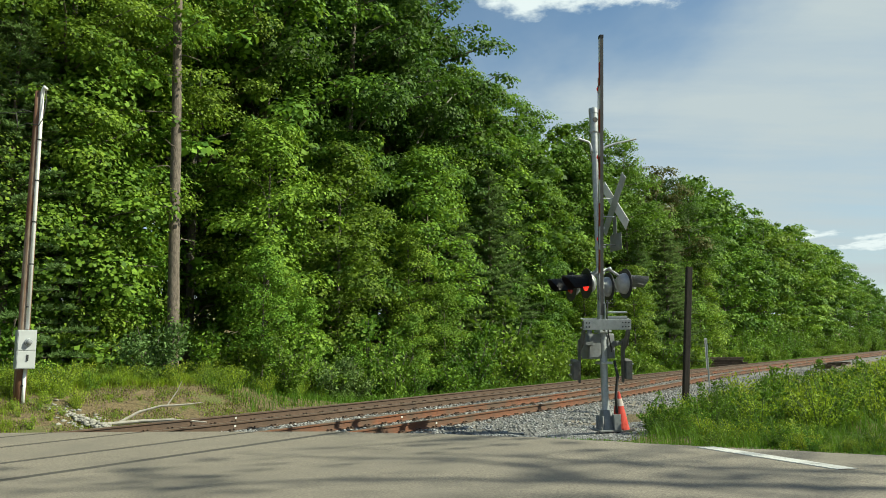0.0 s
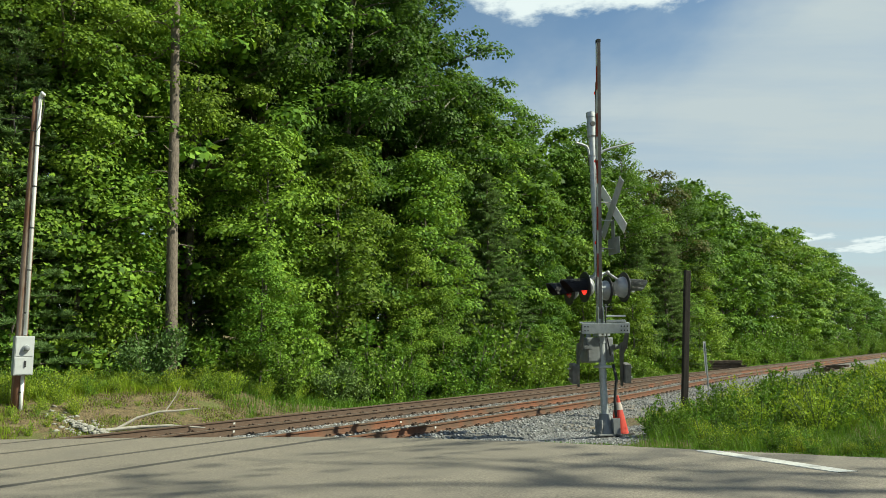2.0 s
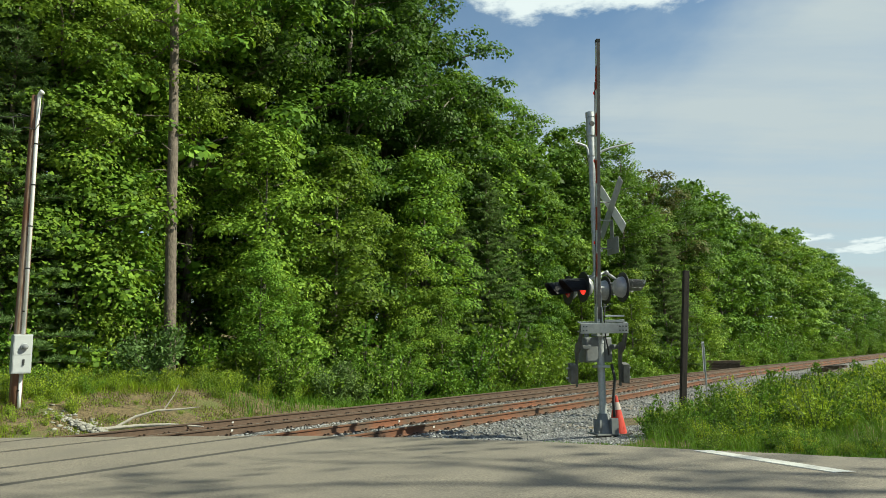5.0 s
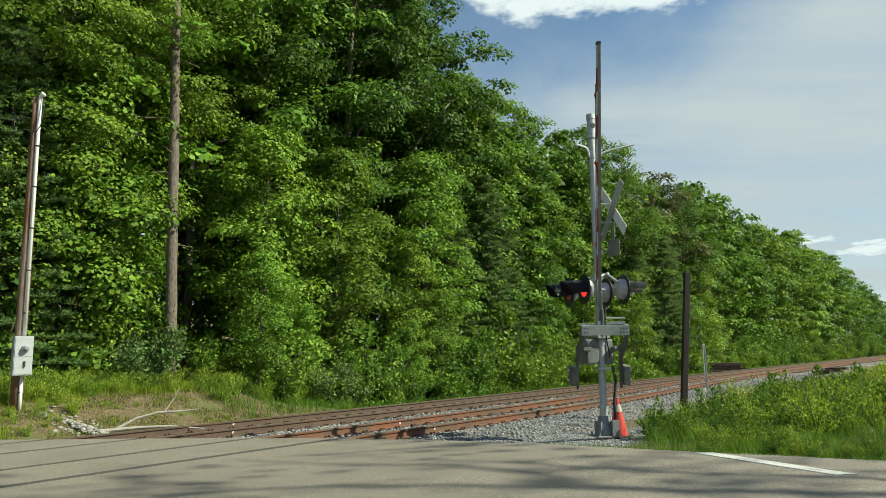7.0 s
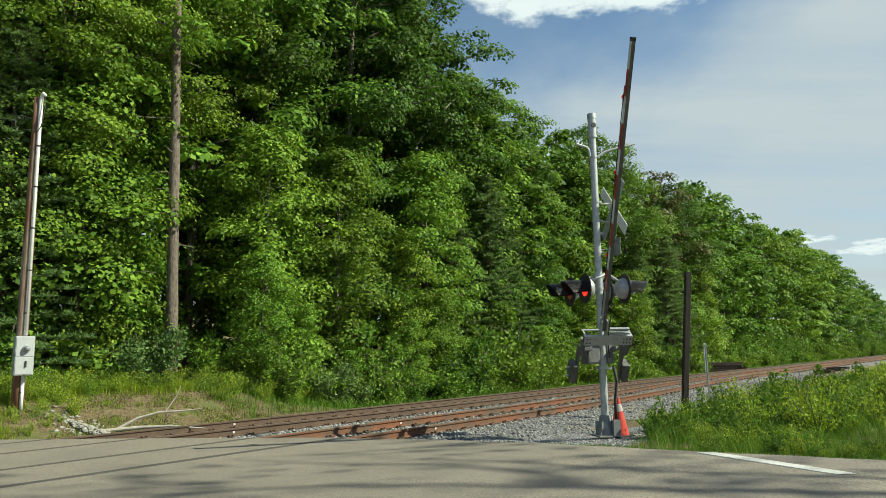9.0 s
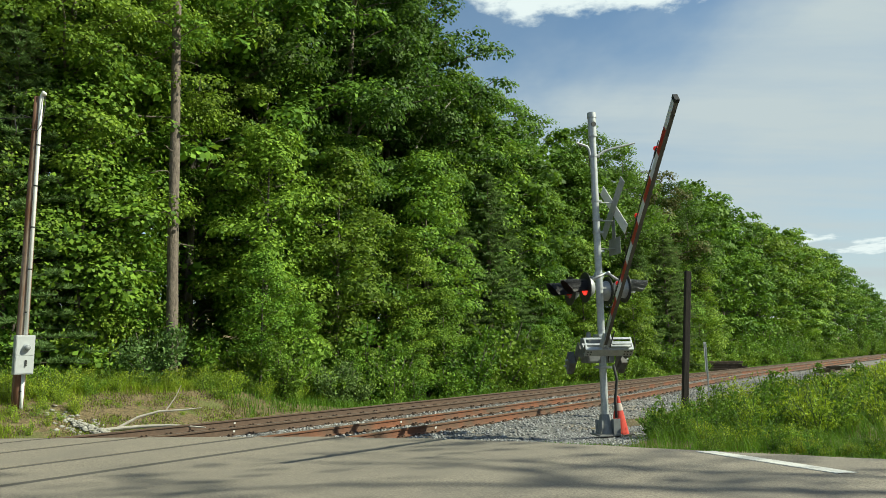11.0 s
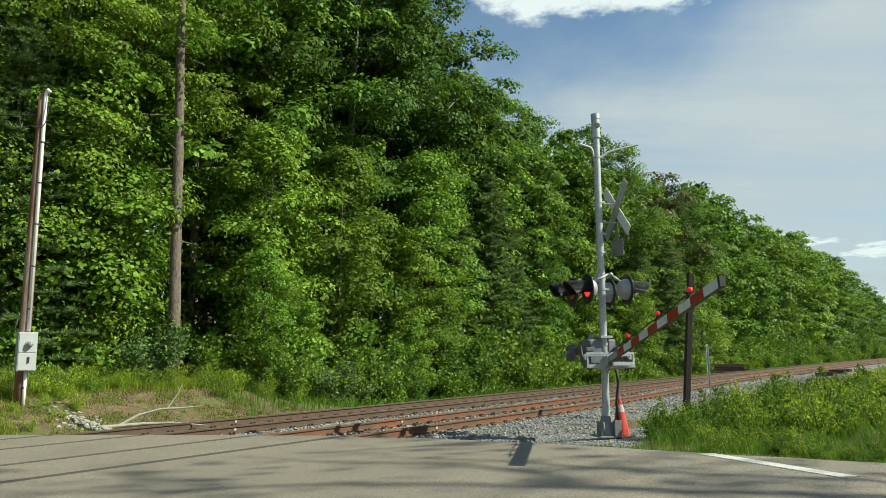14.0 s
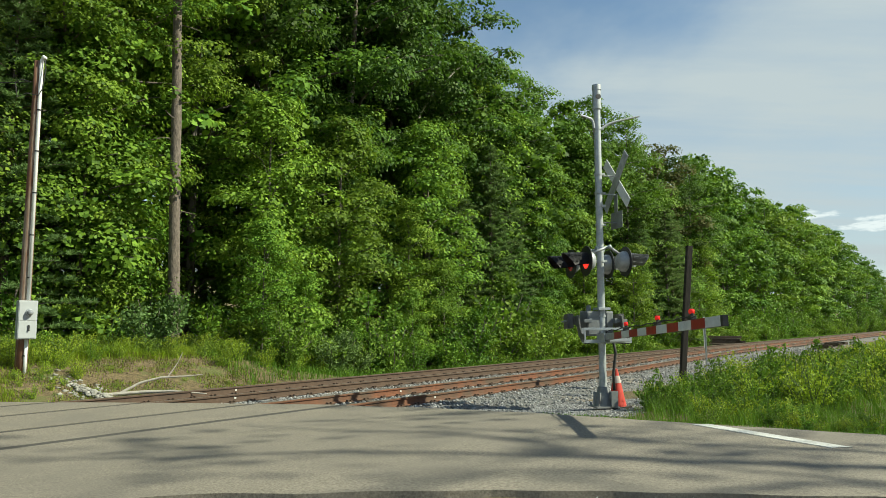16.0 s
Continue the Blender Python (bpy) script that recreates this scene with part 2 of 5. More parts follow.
# tall back oaks and maples: a darker green that carries their shade
SHADED_LEAF = leaf_material("shaded_back_leaf", (0.016, 0.041, 0.006), (0.076, 0.148, 0.021), (0.129, 0.258, 0.026), 0.25)
YELLOW_LEAF = leaf_material("fresh_leaf", (0.038, 0.087, 0.010), (0.176, 0.295, 0.033), (0.307, 0.483, 0.042), 0.3)
WEED_LEAF = leaf_material("weed_leaf", (0.078, 0.133, 0.010), (0.246, 0.342, 0.032), (0.440, 0.588, 0.037), 0.25, 0.25)
RUSSET = leaf_material("russet_leaf", (0.056, 0.070, 0.018), (0.133, 0.138, 0.039), (0.189, 0.206, 0.043), 0.1)
BUSH_LEAF = leaf_material("bush_leaf", (0.027, 0.067, 0.009), (0.142, 0.251, 0.032), (0.218, 0.397, 0.029), 0.3)
GREY_LEAF = leaf_material("grey_green_leaf", (0.063, 0.111, 0.030), (0.138, 0.215, 0.065), (0.172, 0.292, 0.052), 0.1)
NEEDLE = leaf_material("pine_needle", (0.063, 0.107, 0.030), (0.163, 0.245, 0.082), (0.172, 0.267, 0.069), 0.15, 0.35, 0.55)
GRASS = leaf_material("grass_blade", (0.063, 0.126, 0.007), (0.238, 0.341, 0.026), (0.327, 0.473, 0.026), 0.1, 0.45)
VERGE_GRASS = leaf_material("verge_blade", (0.030, 0.081, 0.007), (0.112, 0.206, 0.019), (0.206, 0.378, 0.026), 0.1, 0.22)
DRY_GRASS = leaf_material("dry_grass_blade", (0.089, 0.074, 0.028), (0.224, 0.181, 0.073), (0.189, 0.172, 0.052), 0.1, 0.25)
LENS_ON = glow("lit_red_lens", (0.9, 0.03, 0.02), 0.75)
LENS_DIM = glow("dim_red_lens", (0.22, 0.010, 0.008), 0.06)
LENS_ARM = glow("red_arm_lamp", (0.70, 0.015, 0.012), 0.22)


# ---------------------------------------------------------------- mesh helpers
def part(name, bm, material, parent=None, label="", smooth=False):
    me = bpy.data.meshes.new(name)
    bm.to_mesh(me)
    bm.free()
    for m in material if isinstance(material, (list, tuple)) else (material,):
        me.materials.append(m)
    if smooth:
        me.shade_smooth()
    ob = new(name, me)
    ob.parent = parent
    if label:
        ob["label"] = label
    return ob


def raw(name, verts, faces, material, parent=None, smooth=False):
    """A mesh object from arrays: verts (n, 3), faces (m, 3 or 4)."""
    verts, faces = np.asarray(verts, np.float32), np.asarray(faces, np.int32)
    me = bpy.data.meshes.new(name)
    n, k = faces.shape
    me.vertices.add(len(verts)); me.vertices.foreach_set("co", verts.ravel())
    me.loops.add(n * k); me.loops.foreach_set("vertex_index", faces.ravel())
    me.polygons.add(n); me.polygons.foreach_set("loop_start", np.arange(0, n * k, k, dtype=np.int32))
    me.update(calc_edges=True)
    me.materials.append(material)
    if smooth:
        me.shade_smooth()
    ob = new(name, me)
    ob.parent = parent
    return ob


def box(bm, lo, hi, m=None, bevel=0.0):
    r = bmesh.ops.create_cube(bm, size=1)
    size, mid = [h - l for l, h in zip(lo, hi)], [(h + l) / 2 for l, h in zip(lo, hi)]
    mm = Matrix.Translation(mid) @ Matrix.Diagonal((*size, 1))
    bmesh.ops.transform(bm, matrix=(m @ mm) if m else mm, verts=r["verts"])
    if bevel:
        es = list({e for v in r["verts"] for e in v.link_edges})
        bmesh.ops.bevel(bm, geom=es, offset=bevel, segments=2, affect="EDGES", profile=0.7)
    return bm


def rod(bm, a, b, r1, r2=None, seg=12, caps=True):
    a, b = Vector(a), Vector(b)
    q = (b - a).to_track_quat("Z", "Y").to_matrix().to_4x4()
    bmesh.ops.create_cone(bm, cap_ends=caps, segments=seg, radius1=r1, radius2=r1 if r2 is None else r2, depth=(b - a).length,
                          matrix=Matrix.Translation((a + b) / 2) @ q)
    return bm


def tube(bm, pts, radii, seg=8, root=None):
    """A bent, tapered tube along pts; with a root it grows out of that vertex."""
    rings = []
    pts = [Vector(p) for p in pts]
    for i, p in enumerate(pts):
        d = (pts[min(i + 1, len(pts) - 1)] - pts[max(i - 1, 0)]).normalized()
        u = d.orthogonal().normalized() if i == 0 else (u - d * u.dot(d)).normalized()
        w = d.cross(u)
        rings.append([bm.verts.new(p + (u * math.cos(2 * math.pi * k / seg) + w * math.sin(2 * math.pi * k / seg)) * radii[i]) for k in range(seg)])
    for r1, r2 in zip(rings, rings[1:]):
        for k in range(seg):
            bm.faces.new((r1[k], r1[(k + 1) % seg], r2[(k + 1) % seg], r2[k]))
    bm.faces.new(rings[-1])
    if root is None:
        bm.faces.new(rings[0][::-1])
    else:
        for k in range(seg):
            bm.faces.new((root, rings[0][(k + 1) % seg], rings[0][k]))
    return bm


def nearest(verts, p):
    p = Vector(p)
    return min(verts, key=lambda v: (v.co - p).length_squared)


def extrude_profile(bm, profile, m0, m1):
    """A prism between two poses of one outline."""
    a = [bm.verts.new(m0 @ Vector(p)) for p in profile]
    b = [bm.verts.new(m1 @ Vector(p)) for p in profile]
    n = len(a)
    for i in range(n):
        bm.faces.new((a[i], a[(i + 1) % n], b[(i + 1) % n], b[i]))
    bm.faces.new(a[::-1])
    bm.faces.new(b)
    bmesh.ops.recalc_face_normals(bm, faces=bm.faces[:])
    return bm


def leaves(rng, centres, length, width, lift=0.8, fold=0.18, base=None, jitter=0.38):
    """Pointed leaves (two folded halves in one quad) at the centres, normals leaning upwards by lift."""
    n = len(centres)
    nrm = rng.normal(size=(n, 3)); nrm /= np.linalg.norm(nrm, axis=1)[:, None]
    if base is None:
        nrm[:, 2] = nrm[:, 2] * 0.6 + lift
    else:
        nrm = base + jitter * nrm
    nrm /= np.linalg.norm(nrm, axis=1)[:, None]
    a = rng.normal(size=(n, 3))
    a -= nrm * (a * nrm).sum(1)[:, None]
    a /= np.linalg.norm(a, axis=1)[:, None]
    b = np.cross(nrm, a)
    s = (length * rng.uniform(0.65, 1.3, n))[:, None]
    w = s * (width / length)
    v = np.empty((n, 4, 3))
    v[:, 0] = centres - a * s * 0.5
    v[:, 1] = centres + b * w * 0.5 - a * s * 0.08 - nrm * s * fold
    v[:, 2] = centres + a * s * 0.5 - nrm * s * 0.1
    v[:, 3] = centres - b * w * 0.5 - a * s * 0.08 - nrm * s * fold
    return v.reshape(-1, 3), np.arange(4 * n).reshape(n, 4)


def tr(s, p, z=0.0):
    """World place from the metres along the railway and across it."""
    return Vector((0.6157 * s - 0.788 * p, 0.788 * s + 0.6157 * p, z))


def sp(x, y):
    return 0.6157 * x + 0.788 * y, -0.788 * x + 0.6157 * y


def smooth(a, b, x):
    t = min(1, max(0, (x - a) / (b - a)))
    return t * t * (3 - 2 * t)


RAILS = (10.05, 11.555, 13.44, 14.945)
FAR_EDGE = ((-60, 14.9), (-9, 14.35), (-5.4, 14.2), (-2.1, 13.9), (-0.4, 13.3), (1.0, 11.7), (1.9, 10.75), (3.2, 9.95), (5.4, 8.9), (9, 7.4), (40, -5.5))
NEAR_EDGE = ((-60, 5.2), (-10, 5.6), (-2.2, 5.9), (0.5, 6.0), (2.0, 5.95), (3.6, 5.75), (7, 4.4), (40, -11.0))


def along(line, x):
    for (x0, y0), (x1, y1) in zip(line, line[1:]):
        if x <= x1:
            return y0 + (y1 - y0) * (x - x0) / (x1 - x0)
    return line[-1][1]


def road_z(x, y):
    s, p = sp(x, y)
    return 0.22 * (1 - smooth(4.5, 9.5, p)) + 0.005


def ground_z(x, y):
    s, p = sp(x, y)
    far, near = along(FAR_EDGE, x), along(NEAR_EDGE, x)
    bank = smooth(20, 12, s)
    if p > 15.3:
        # the 7 m rise behind the trees is added, unseen, to block bright sky gaps
        z = -0.26 - 0.45 * smooth(15.8, 18.5, p) + 1.0 * smooth(20, 34, p) + 7.0 * smooth(32, 75, p)
        zb = -0.2 + 0.85 * smooth(15.4, 19.0, p) + 0.5 * smooth(19, 30, p) + 7.0 * smooth(32, 75, p)
        z = z * (1 - bank) + zb * bank
    elif p > 8.6:
        z = -0.26
    else:
        z = 0.22 * (1 - smooth(4.5, 9.5, p)) - 0.05 - 0.30 * smooth(0.3, 3.0, y - far)
        z = z * (1 - smooth(7.4, 8.6, p)) - 0.26 * smooth(7.4, 8.6, p)
    if near < y < far:
        z = min(z, road_z(x, y) - 0.06) if p < 8.6 or p > 15.3 else -0.26
    z += 0.05 * noise.noise((x * 0.6, y * 0.6, 0.3)) * (1 if (p > 16 or y > far + 0.5) and not 8.5 < p < 15.5 else 0.2)
    return z


# ---------------------------------------------------------------- ground, road, railway
def build_ground():
    bm = bmesh.new()
    ss = sorted({round(v, 2) for v in [*np.arange(-8, 34, 0.5), *np.arange(34, 90, 2.0), *np.arange(90, 260, 12), *np.geomspace(260, 3000, 8),
                                        *(-8 - np.geomspace(0.5, 2500, 16))]})
    ps = sorted({round(v, 2) for v in [*np.arange(-6, 30, 0.4), *np.arange(30, 60, 3), *np.geomspace(60, 2500, 9), *(-6 - np.geomspace(0.5, 2500, 14))]})
    rows = []
    for s in ss:
        row = []
        for p in ps:
            v = tr(s, p)
            v.z = ground_z(v.x, v.y)
            row.append(bm.verts.new(v))
        rows.append(row)
    for r0, r1 in zip(rows, rows[1:]):
        for i in range(len(ps) - 1):
            bm.faces.new((r0[i], r1[i], r1[i + 1], r0[i + 1]))
    bmesh.ops.recalc_face_normals(bm, faces=bm.faces[:])
    if sum(f.normal.z for f in list(bm.faces)[:200]) < 0:
        bmesh.ops.reverse_faces(bm, faces=bm.faces[:])
    ob = part("ground", bm, SOIL, smooth=True)
    tagged(ob, "soil and grass ground with bare earth patches", "ground", kind="structure")


def build_road():
    bm = bmesh.new()
    xs = [-60, -40, -28, -20, *np.arange(-15, 10.01, 0.2), 14, 20, 28, 40]
    gap = 0.095
    cuts = [c for r in RAILS for c in (r - gap, r + gap)]

    def bounds(x):
        lo, hi = along(NEAR_EDGE, x), along(FAR_EDGE, x)
        lo += 0.10 * noise.noise((x * 1.3, 0, 5)) * (abs(x) < 12)
        hi += 0.08 * noise.noise((x * 1.7, 3, 5)) * (-0.5 < x < 12)
        ys = [min(max((c + 0.788 * x) / 0.6157, lo), hi) for c in cuts]
        out, start = [], lo
        for k in range(0, len(ys), 2):
            out.append((start, ys[k]))
            start = ys[k + 1]
        out.append((start, hi))
        return out
    for x0, x1 in zip(xs, xs[1:]):
        for (a0, b0), (a1, b1) in zip(bounds(x0), bounds(x1)):
            if b0 - a0 < 1e-4 and b1 - a1 < 1e-4:
                continue
            n = 10 if b0 - a0 > 2 else 3
            for i in range(n):
                q = []
                for x, a, b, f in ((x0, a0, b0, i / n), (x1, a1, b1, i / n), (x1, a1, b1, (i + 1) / n), (x0, a0, b0, (i + 1) / n)):
                    y = a + (b - a) * f
                    q.append(bm.verts.new((x, y, road_z(x, y))))
                bm.faces.new(q)
    bmesh.ops.remove_doubles(bm, verts=bm.verts[:], dist=0.001)
    edges = [e for e in bm.edges if e.is_boundary]
    r = bmesh.ops.extrude_edge_only(bm, edges=edges)
    bmesh.ops.translate(bm, verts=[v for v in r["geom"] if isinstance(v, bmesh.types.BMVert)], vec=(0, 0, -0.12))
    bmesh.ops.recalc_face_normals(bm, faces=bm.faces[:])
    road = part("road", bm, ASPHALT)
    tagged(road, "worn grey asphalt road with a level crossing", "road", kind="structure")
    # rubber fillers along the rails in the crossing
    for r, w in zip(RAILS, (0.09, 0.06, 0.05, 0.04)):
        bm = bmesh.new()
        prev = None
        for s in np.arange(-30, 16, 0.25):
            v = tr(s, r)
            if not along(NEAR_EDGE, v.x) < v.y < along(FAR_EDGE, v.x) + 0.1:
                continue
            a, b = tr(s, r - w), tr(s, r + w)
            row = [bm.verts.new((q.x, q.y, z)) for z in (0.004, -0.03) for q in (a, b)]
            if prev:
                for i, j in ((0, 1), (1, 3), (3, 2), (2, 0)):
                    bm.faces.new((prev[i], prev[j], row[j], row[i]))
            prev = row
        bmesh.ops.recalc_face_normals(bm, faces=bm.faces[:])
        part("flangeway_filler", bm, GROOVE, road, "dark rubber flangeway filler")
    # stop line
    bm = bmesh.new()
    a, b = Vector((3.36, 9.72)), Vector((4.28, 7.95))
    n = 14
    w = Vector((0.25, 0.03))
    top = []
    for i in range(n + 1):
        c = a + (b - a) * i / n
        l, rr = c, c + w * (0.97 + 0.08 * noise.noise((i, 0, 2)))
        top.append([bm.verts.new((v.x, v.y, road_z(v.x, v.y) + h)) for h in (0.008, -0.01) for v in (l, rr)])
    for r0, r1 in zip(top, top[1:]):
        for i, j in ((0, 1), (1, 3), (3, 2), (2, 0)):
            bm.faces.new((r0[i], r0[j], r1[j], r1[i]))
    bmesh.ops.recalc_face_normals(bm, faces=bm.faces[:])
    part("stop_line", bm, PAINT_WHITE, road, "worn white painted stop line")


def drift(s):
    """How far the siding leans in towards the main track."""
    return 1.5 * smooth(18, 44, s)


RAIL_OUTLINE = [(-0.07, -0.17), (0.07, -0.17), (0.07, -0.155), (0.012, -0.135), (0.009, -0.045), (0.036, -0.035), (0.037, -0.006), (0.03, 0),
                (-0.03, 0), (-0.037, -0.006), (-0.036, -0.035), (-0.009, -0.045), (-0.012, -0.135), (-0.07, -0.155)]


def rail(name, p, s0, s1, body, parent, lean=False):
    # outline x lies across the rail, y is height; swept along s
    turn = Matrix(((-0.788, 0, 0.6157), (0.6157, 0, 0.788), (0, 1, 0))).to_4x4()
    bm = bmesh.new()
    cuts = [s0, *np.arange(16, 48, 2.0), *np.arange(60, s1, 20.0), s1]
    off = drift if lean else (lambda s: 0)
    for a, b in zip(cuts, cuts[1:]):
        extrude_profile(bm, [(x, y, 0) for x, y in RAIL_OUTLINE], Matrix.Translation(tr(a, p + off(a))) @ turn, Matrix.Translation(tr(b, p + off(b))) @ turn)
    for f in bm.faces:
        if f.normal.z > 0.9 and f.calc_center_median().z > -0.003:
            f.material_index = 1
    return part(name, bm, (body, RAIL_TOP), parent)


def build_tracks():
    rng = random.Random(3)
    bm = bmesh.new()
    box(bm, (-0.115, -1.3, -0.35), (0.115, 1.3, -0.172), bevel=0.012)
    tie_me = bpy.data.meshes.new("tie")
    bm.to_mesh(tie_me); bm.free(); tie_me.materials.append(TIE)
    bm = bmesh.new()
    box(bm, (-0.09, -0.17, -0.012), (0.09, 0.17, 0.0), bevel=0.003)
    for sx in (-0.05, 0.05):
        for sy in (-0.10, 0.10):
            rod(bm, (sx, sy, -0.01), (sx, sy, 0.02), 0.012, seg=6)
            box(bm, (sx - 0.018, sy - 0.028, 0.014), (sx + 0.018, sy + 0.028, 0.032))
    plate_me = bpy.data.meshes.new("tie_plate")
    bm.to_mesh(plate_me); bm.free(); plate_me.materials.append(RUST_DARK)
    az = math.degrees(math.atan2(0.788, 0.6157))
    for k, (name, label, body) in enumerate((("siding_track", "rusty orange siding track on grey ballast", RUST),
                                             ("main_track", "dark brown rusted main railway track on ballast", RUST_DARK))):
        track = tagged(new(name), label, "railway track", "tracks over the crossing", "structure")
        r0, r1 = RAILS[2 * k], RAILS[2 * k + 1]
        for r in (r0, r1):
            rail("rail", r, -40, 420, body, track, k == 0)
        mid = (r0 + r1) / 2
        for i in range(150):
            s = 7.9 + i * 0.56 + rng.uniform(-0.03, 0.03)
            lean = drift(s) if k == 0 else 0
            v = tr(s, mid + lean)
            if v.y < along(FAR_EDGE, v.x) + 0.4:
                continue
            ob = new("tie", tie_me)
            ob.parent = track
            ob.matrix_basis = pose(v.x, v.y, rng.uniform(-0.012, 0.004) - (0.012 if k == 0 else 0), 0, 0, az + rng.uniform(-1.5, 1.5)) @ pose(0, rng.uniform(-0.06, 0.06), 0)
            if s < 45:
                for r in (r0, r1):
                    w = tr(s, r + lean)
                    o = new("tie_plate", plate_me)
                    o.parent = track
                    o.matrix_basis = pose(w.x, w.y, -0.160, 0, 0, az)
        bm = bmesh.new()
        for i in range(150, 400):
            v = tr(7.9 + i * 0.56, mid + (1.5 if k == 0 else 0))
            box(bm, (-0.115, -1.3, -0.35), (0.115, 1.3, -0.172), pose(v.x, v.y, 0, 0, 0, az))
        tagged(part("far_ties", bm, TIE, track), kind="stuff")
        # small pale squares on the webs
        for s, r in (((12.55, r0), (13.1, r1)) if k == 0 else ((9.7, r0), (10.8, r1))):
            bm = bmesh.new()
            box(bm, (-0.026, 0.010, -0.105), (0.026, 0.016, -0.062), pose(*tr(s, r), 0, 0, az + 90 - 90) @ pose(0, -0.028, 0))
            part("paint_mark", bm, PAINT_WHITE, track)


def stones(name, rng, n, place, size, material, parent=None, flat=0.7):
    """Many broken stones, each a jittered octahedron."""
    base = np.array([(1, 0, 0), (-1, 0, 0), (0, 1, 0), (0, -1, 0), (0, 0, 1), (0, 0, -1)], float)
    tri = np.array([(0, 2, 4), (2, 1, 4), (1, 3, 4), (3, 0, 4), (2, 0, 5), (1, 2, 5), (3, 1, 5), (0, 3, 5)])
    V, F = [], []
    for i in range(n):
        x, y, z = place()
        r = size * rng.uniform(0.6, 1.5)
        a = rng.uniform(0, 2 * math.pi)
        v = base * rng.uniform(0.6, 1.15, (6, 1)) + rng.normal(0, 0.16, (6, 3))
        tilt = rng.uniform(-0.7, 0.7, 2)
        rot = np.array(Euler((tilt[0], tilt[1], a)).to_matrix())
        v = (v @ rot.T) * r * np.array((1, 1, flat))
        V.append(v + np.array((x, y, z + r * 0.15)))
        F.append(tri + 6 * i)
    return raw(name, np.concatenate(V), np.concatenate(F), material, parent)


def build_ballast():
    rng = np.random.default_rng(5)
    # bed between and beside the rails
    bm = bmesh.new()
    ps = (7.3, 8.0, 8.7, 9.2, 9.7, 10.3, 10.8, 11.3, 11.8, 12.5, 13.2, 13.8, 14.4, 14.9, 15.5, 16.1, 16.7)
    zs = (-0.36, -0.27, -0.21, -0.19, -0.185, -0.2, -0.2, -0.2, -0.19, -0.185, -0.19, -0.2, -0.2, -0.2, -0.19, -0.24, -0.42)
    ss = [*np.arange(6.0, 40, 0.5), *np.arange(40, 420, 6.0)]
    rows = []
    for s in ss:
        row = []
        for p, z in zip(ps, zs):
            v = tr(s, p + drift(s) * smooth(12.6, 10.5, p) * 0.8 + 0.12 * noise.noise((s, p, 1)))
            row.append(bm.verts.new((v.x, v.y, z + 0.02 * noise.noise((s * 2, p * 2, 0)))))
        rows.append(row)
    for r0, r1 in zip(rows, rows[1:]):
        for i in range(len(ps) - 1):
            bm.faces.new((r0[i], r1[i], r1[i + 1], r0[i + 1]))
    bmesh.ops.recalc_face_normals(bm, faces=bm.faces[:])
    bed = tagged(part("ballast_bed", bm, BALLAST_BED, smooth=True), "grey crushed stone ballast under the tracks", "ballast", kind="structure")

    def place():
        while True:
            s = 7.5 + 46 * rng.random() ** 2.0
            p = rng.uniform(7.2, 16.4)
            v = tr(s, p)
            if v.y < along(FAR_EDGE, v.x) + 0.05:
                continue
            z = float(np.interp(p, ps, zs))
            return v.x, v.y, z
    tagged(stones("ballast_stones", rng, 30000, place, 0.037, STONE), "loose grey crushed ballast stones", "gravel", kind="stuff")

    def apron():
        while True:
            x, y = rng.uniform(-0.6, 5.2), rng.uniform(10.6, 17.0)
            s, p = sp(x, y)
            if y > along(FAR_EDGE, x) + 0.06 and 5.4 < p < 9.0 and rng.random() < smooth(5.2, 6.8, p + 0.5 * noise.noise((x, y, 0))):
                return x, y, ground_z(x, y)
    tagged(stones("apron_gravel", rng, 12000, apron, 0.028, STONE), "pale gravel spread beside the signal mast", "gravel", kind="stuff")

    def verge():
        x = rng.uniform(-7, 9)
        y = along(NEAR_EDGE, x) - 0.05 - abs(rng.normal(0, 0.35))
        return x, y, ground_z(x, y)
    tagged(stones("shoulder_gravel", rng, 3000, verge, 0.02, STONE), "dark gravel along the road edge", "gravel", kind="stuff")

    def heap():
        d = rng.normal(size=2)
        x, y = -7.95 + d[0] * 0.5, 16.25 + d[1] * 0.2 - d[0] * 0.16
        return x, y, ground_z(x, y) + max(0, 0.08 - 0.05 * (d @ d))
    tagged(stones("rubble_heap", rng, 230, heap, 0.062, STONE_PALE, flat=0.5), "small heap of pale broken stones", "rubble", kind="stuff")


# ---------------------------------------------------------------- vegetation
def limb_path(rng, start, az, length, rise, sag, n=6):
    pts = []
    for i in range(n):
        f = i / (n - 1)
        wob = rng.normal(0, 0.03 * length, 3) * f
        r = length * f
        pts.append((start[0] + math.cos(az) * r + wob[0], start[1] + math.sin(az) * r + wob[1],
                    start[2] + rise * r - sag * length * f * f + wob[2] * 0.5))
    return np.array(pts)


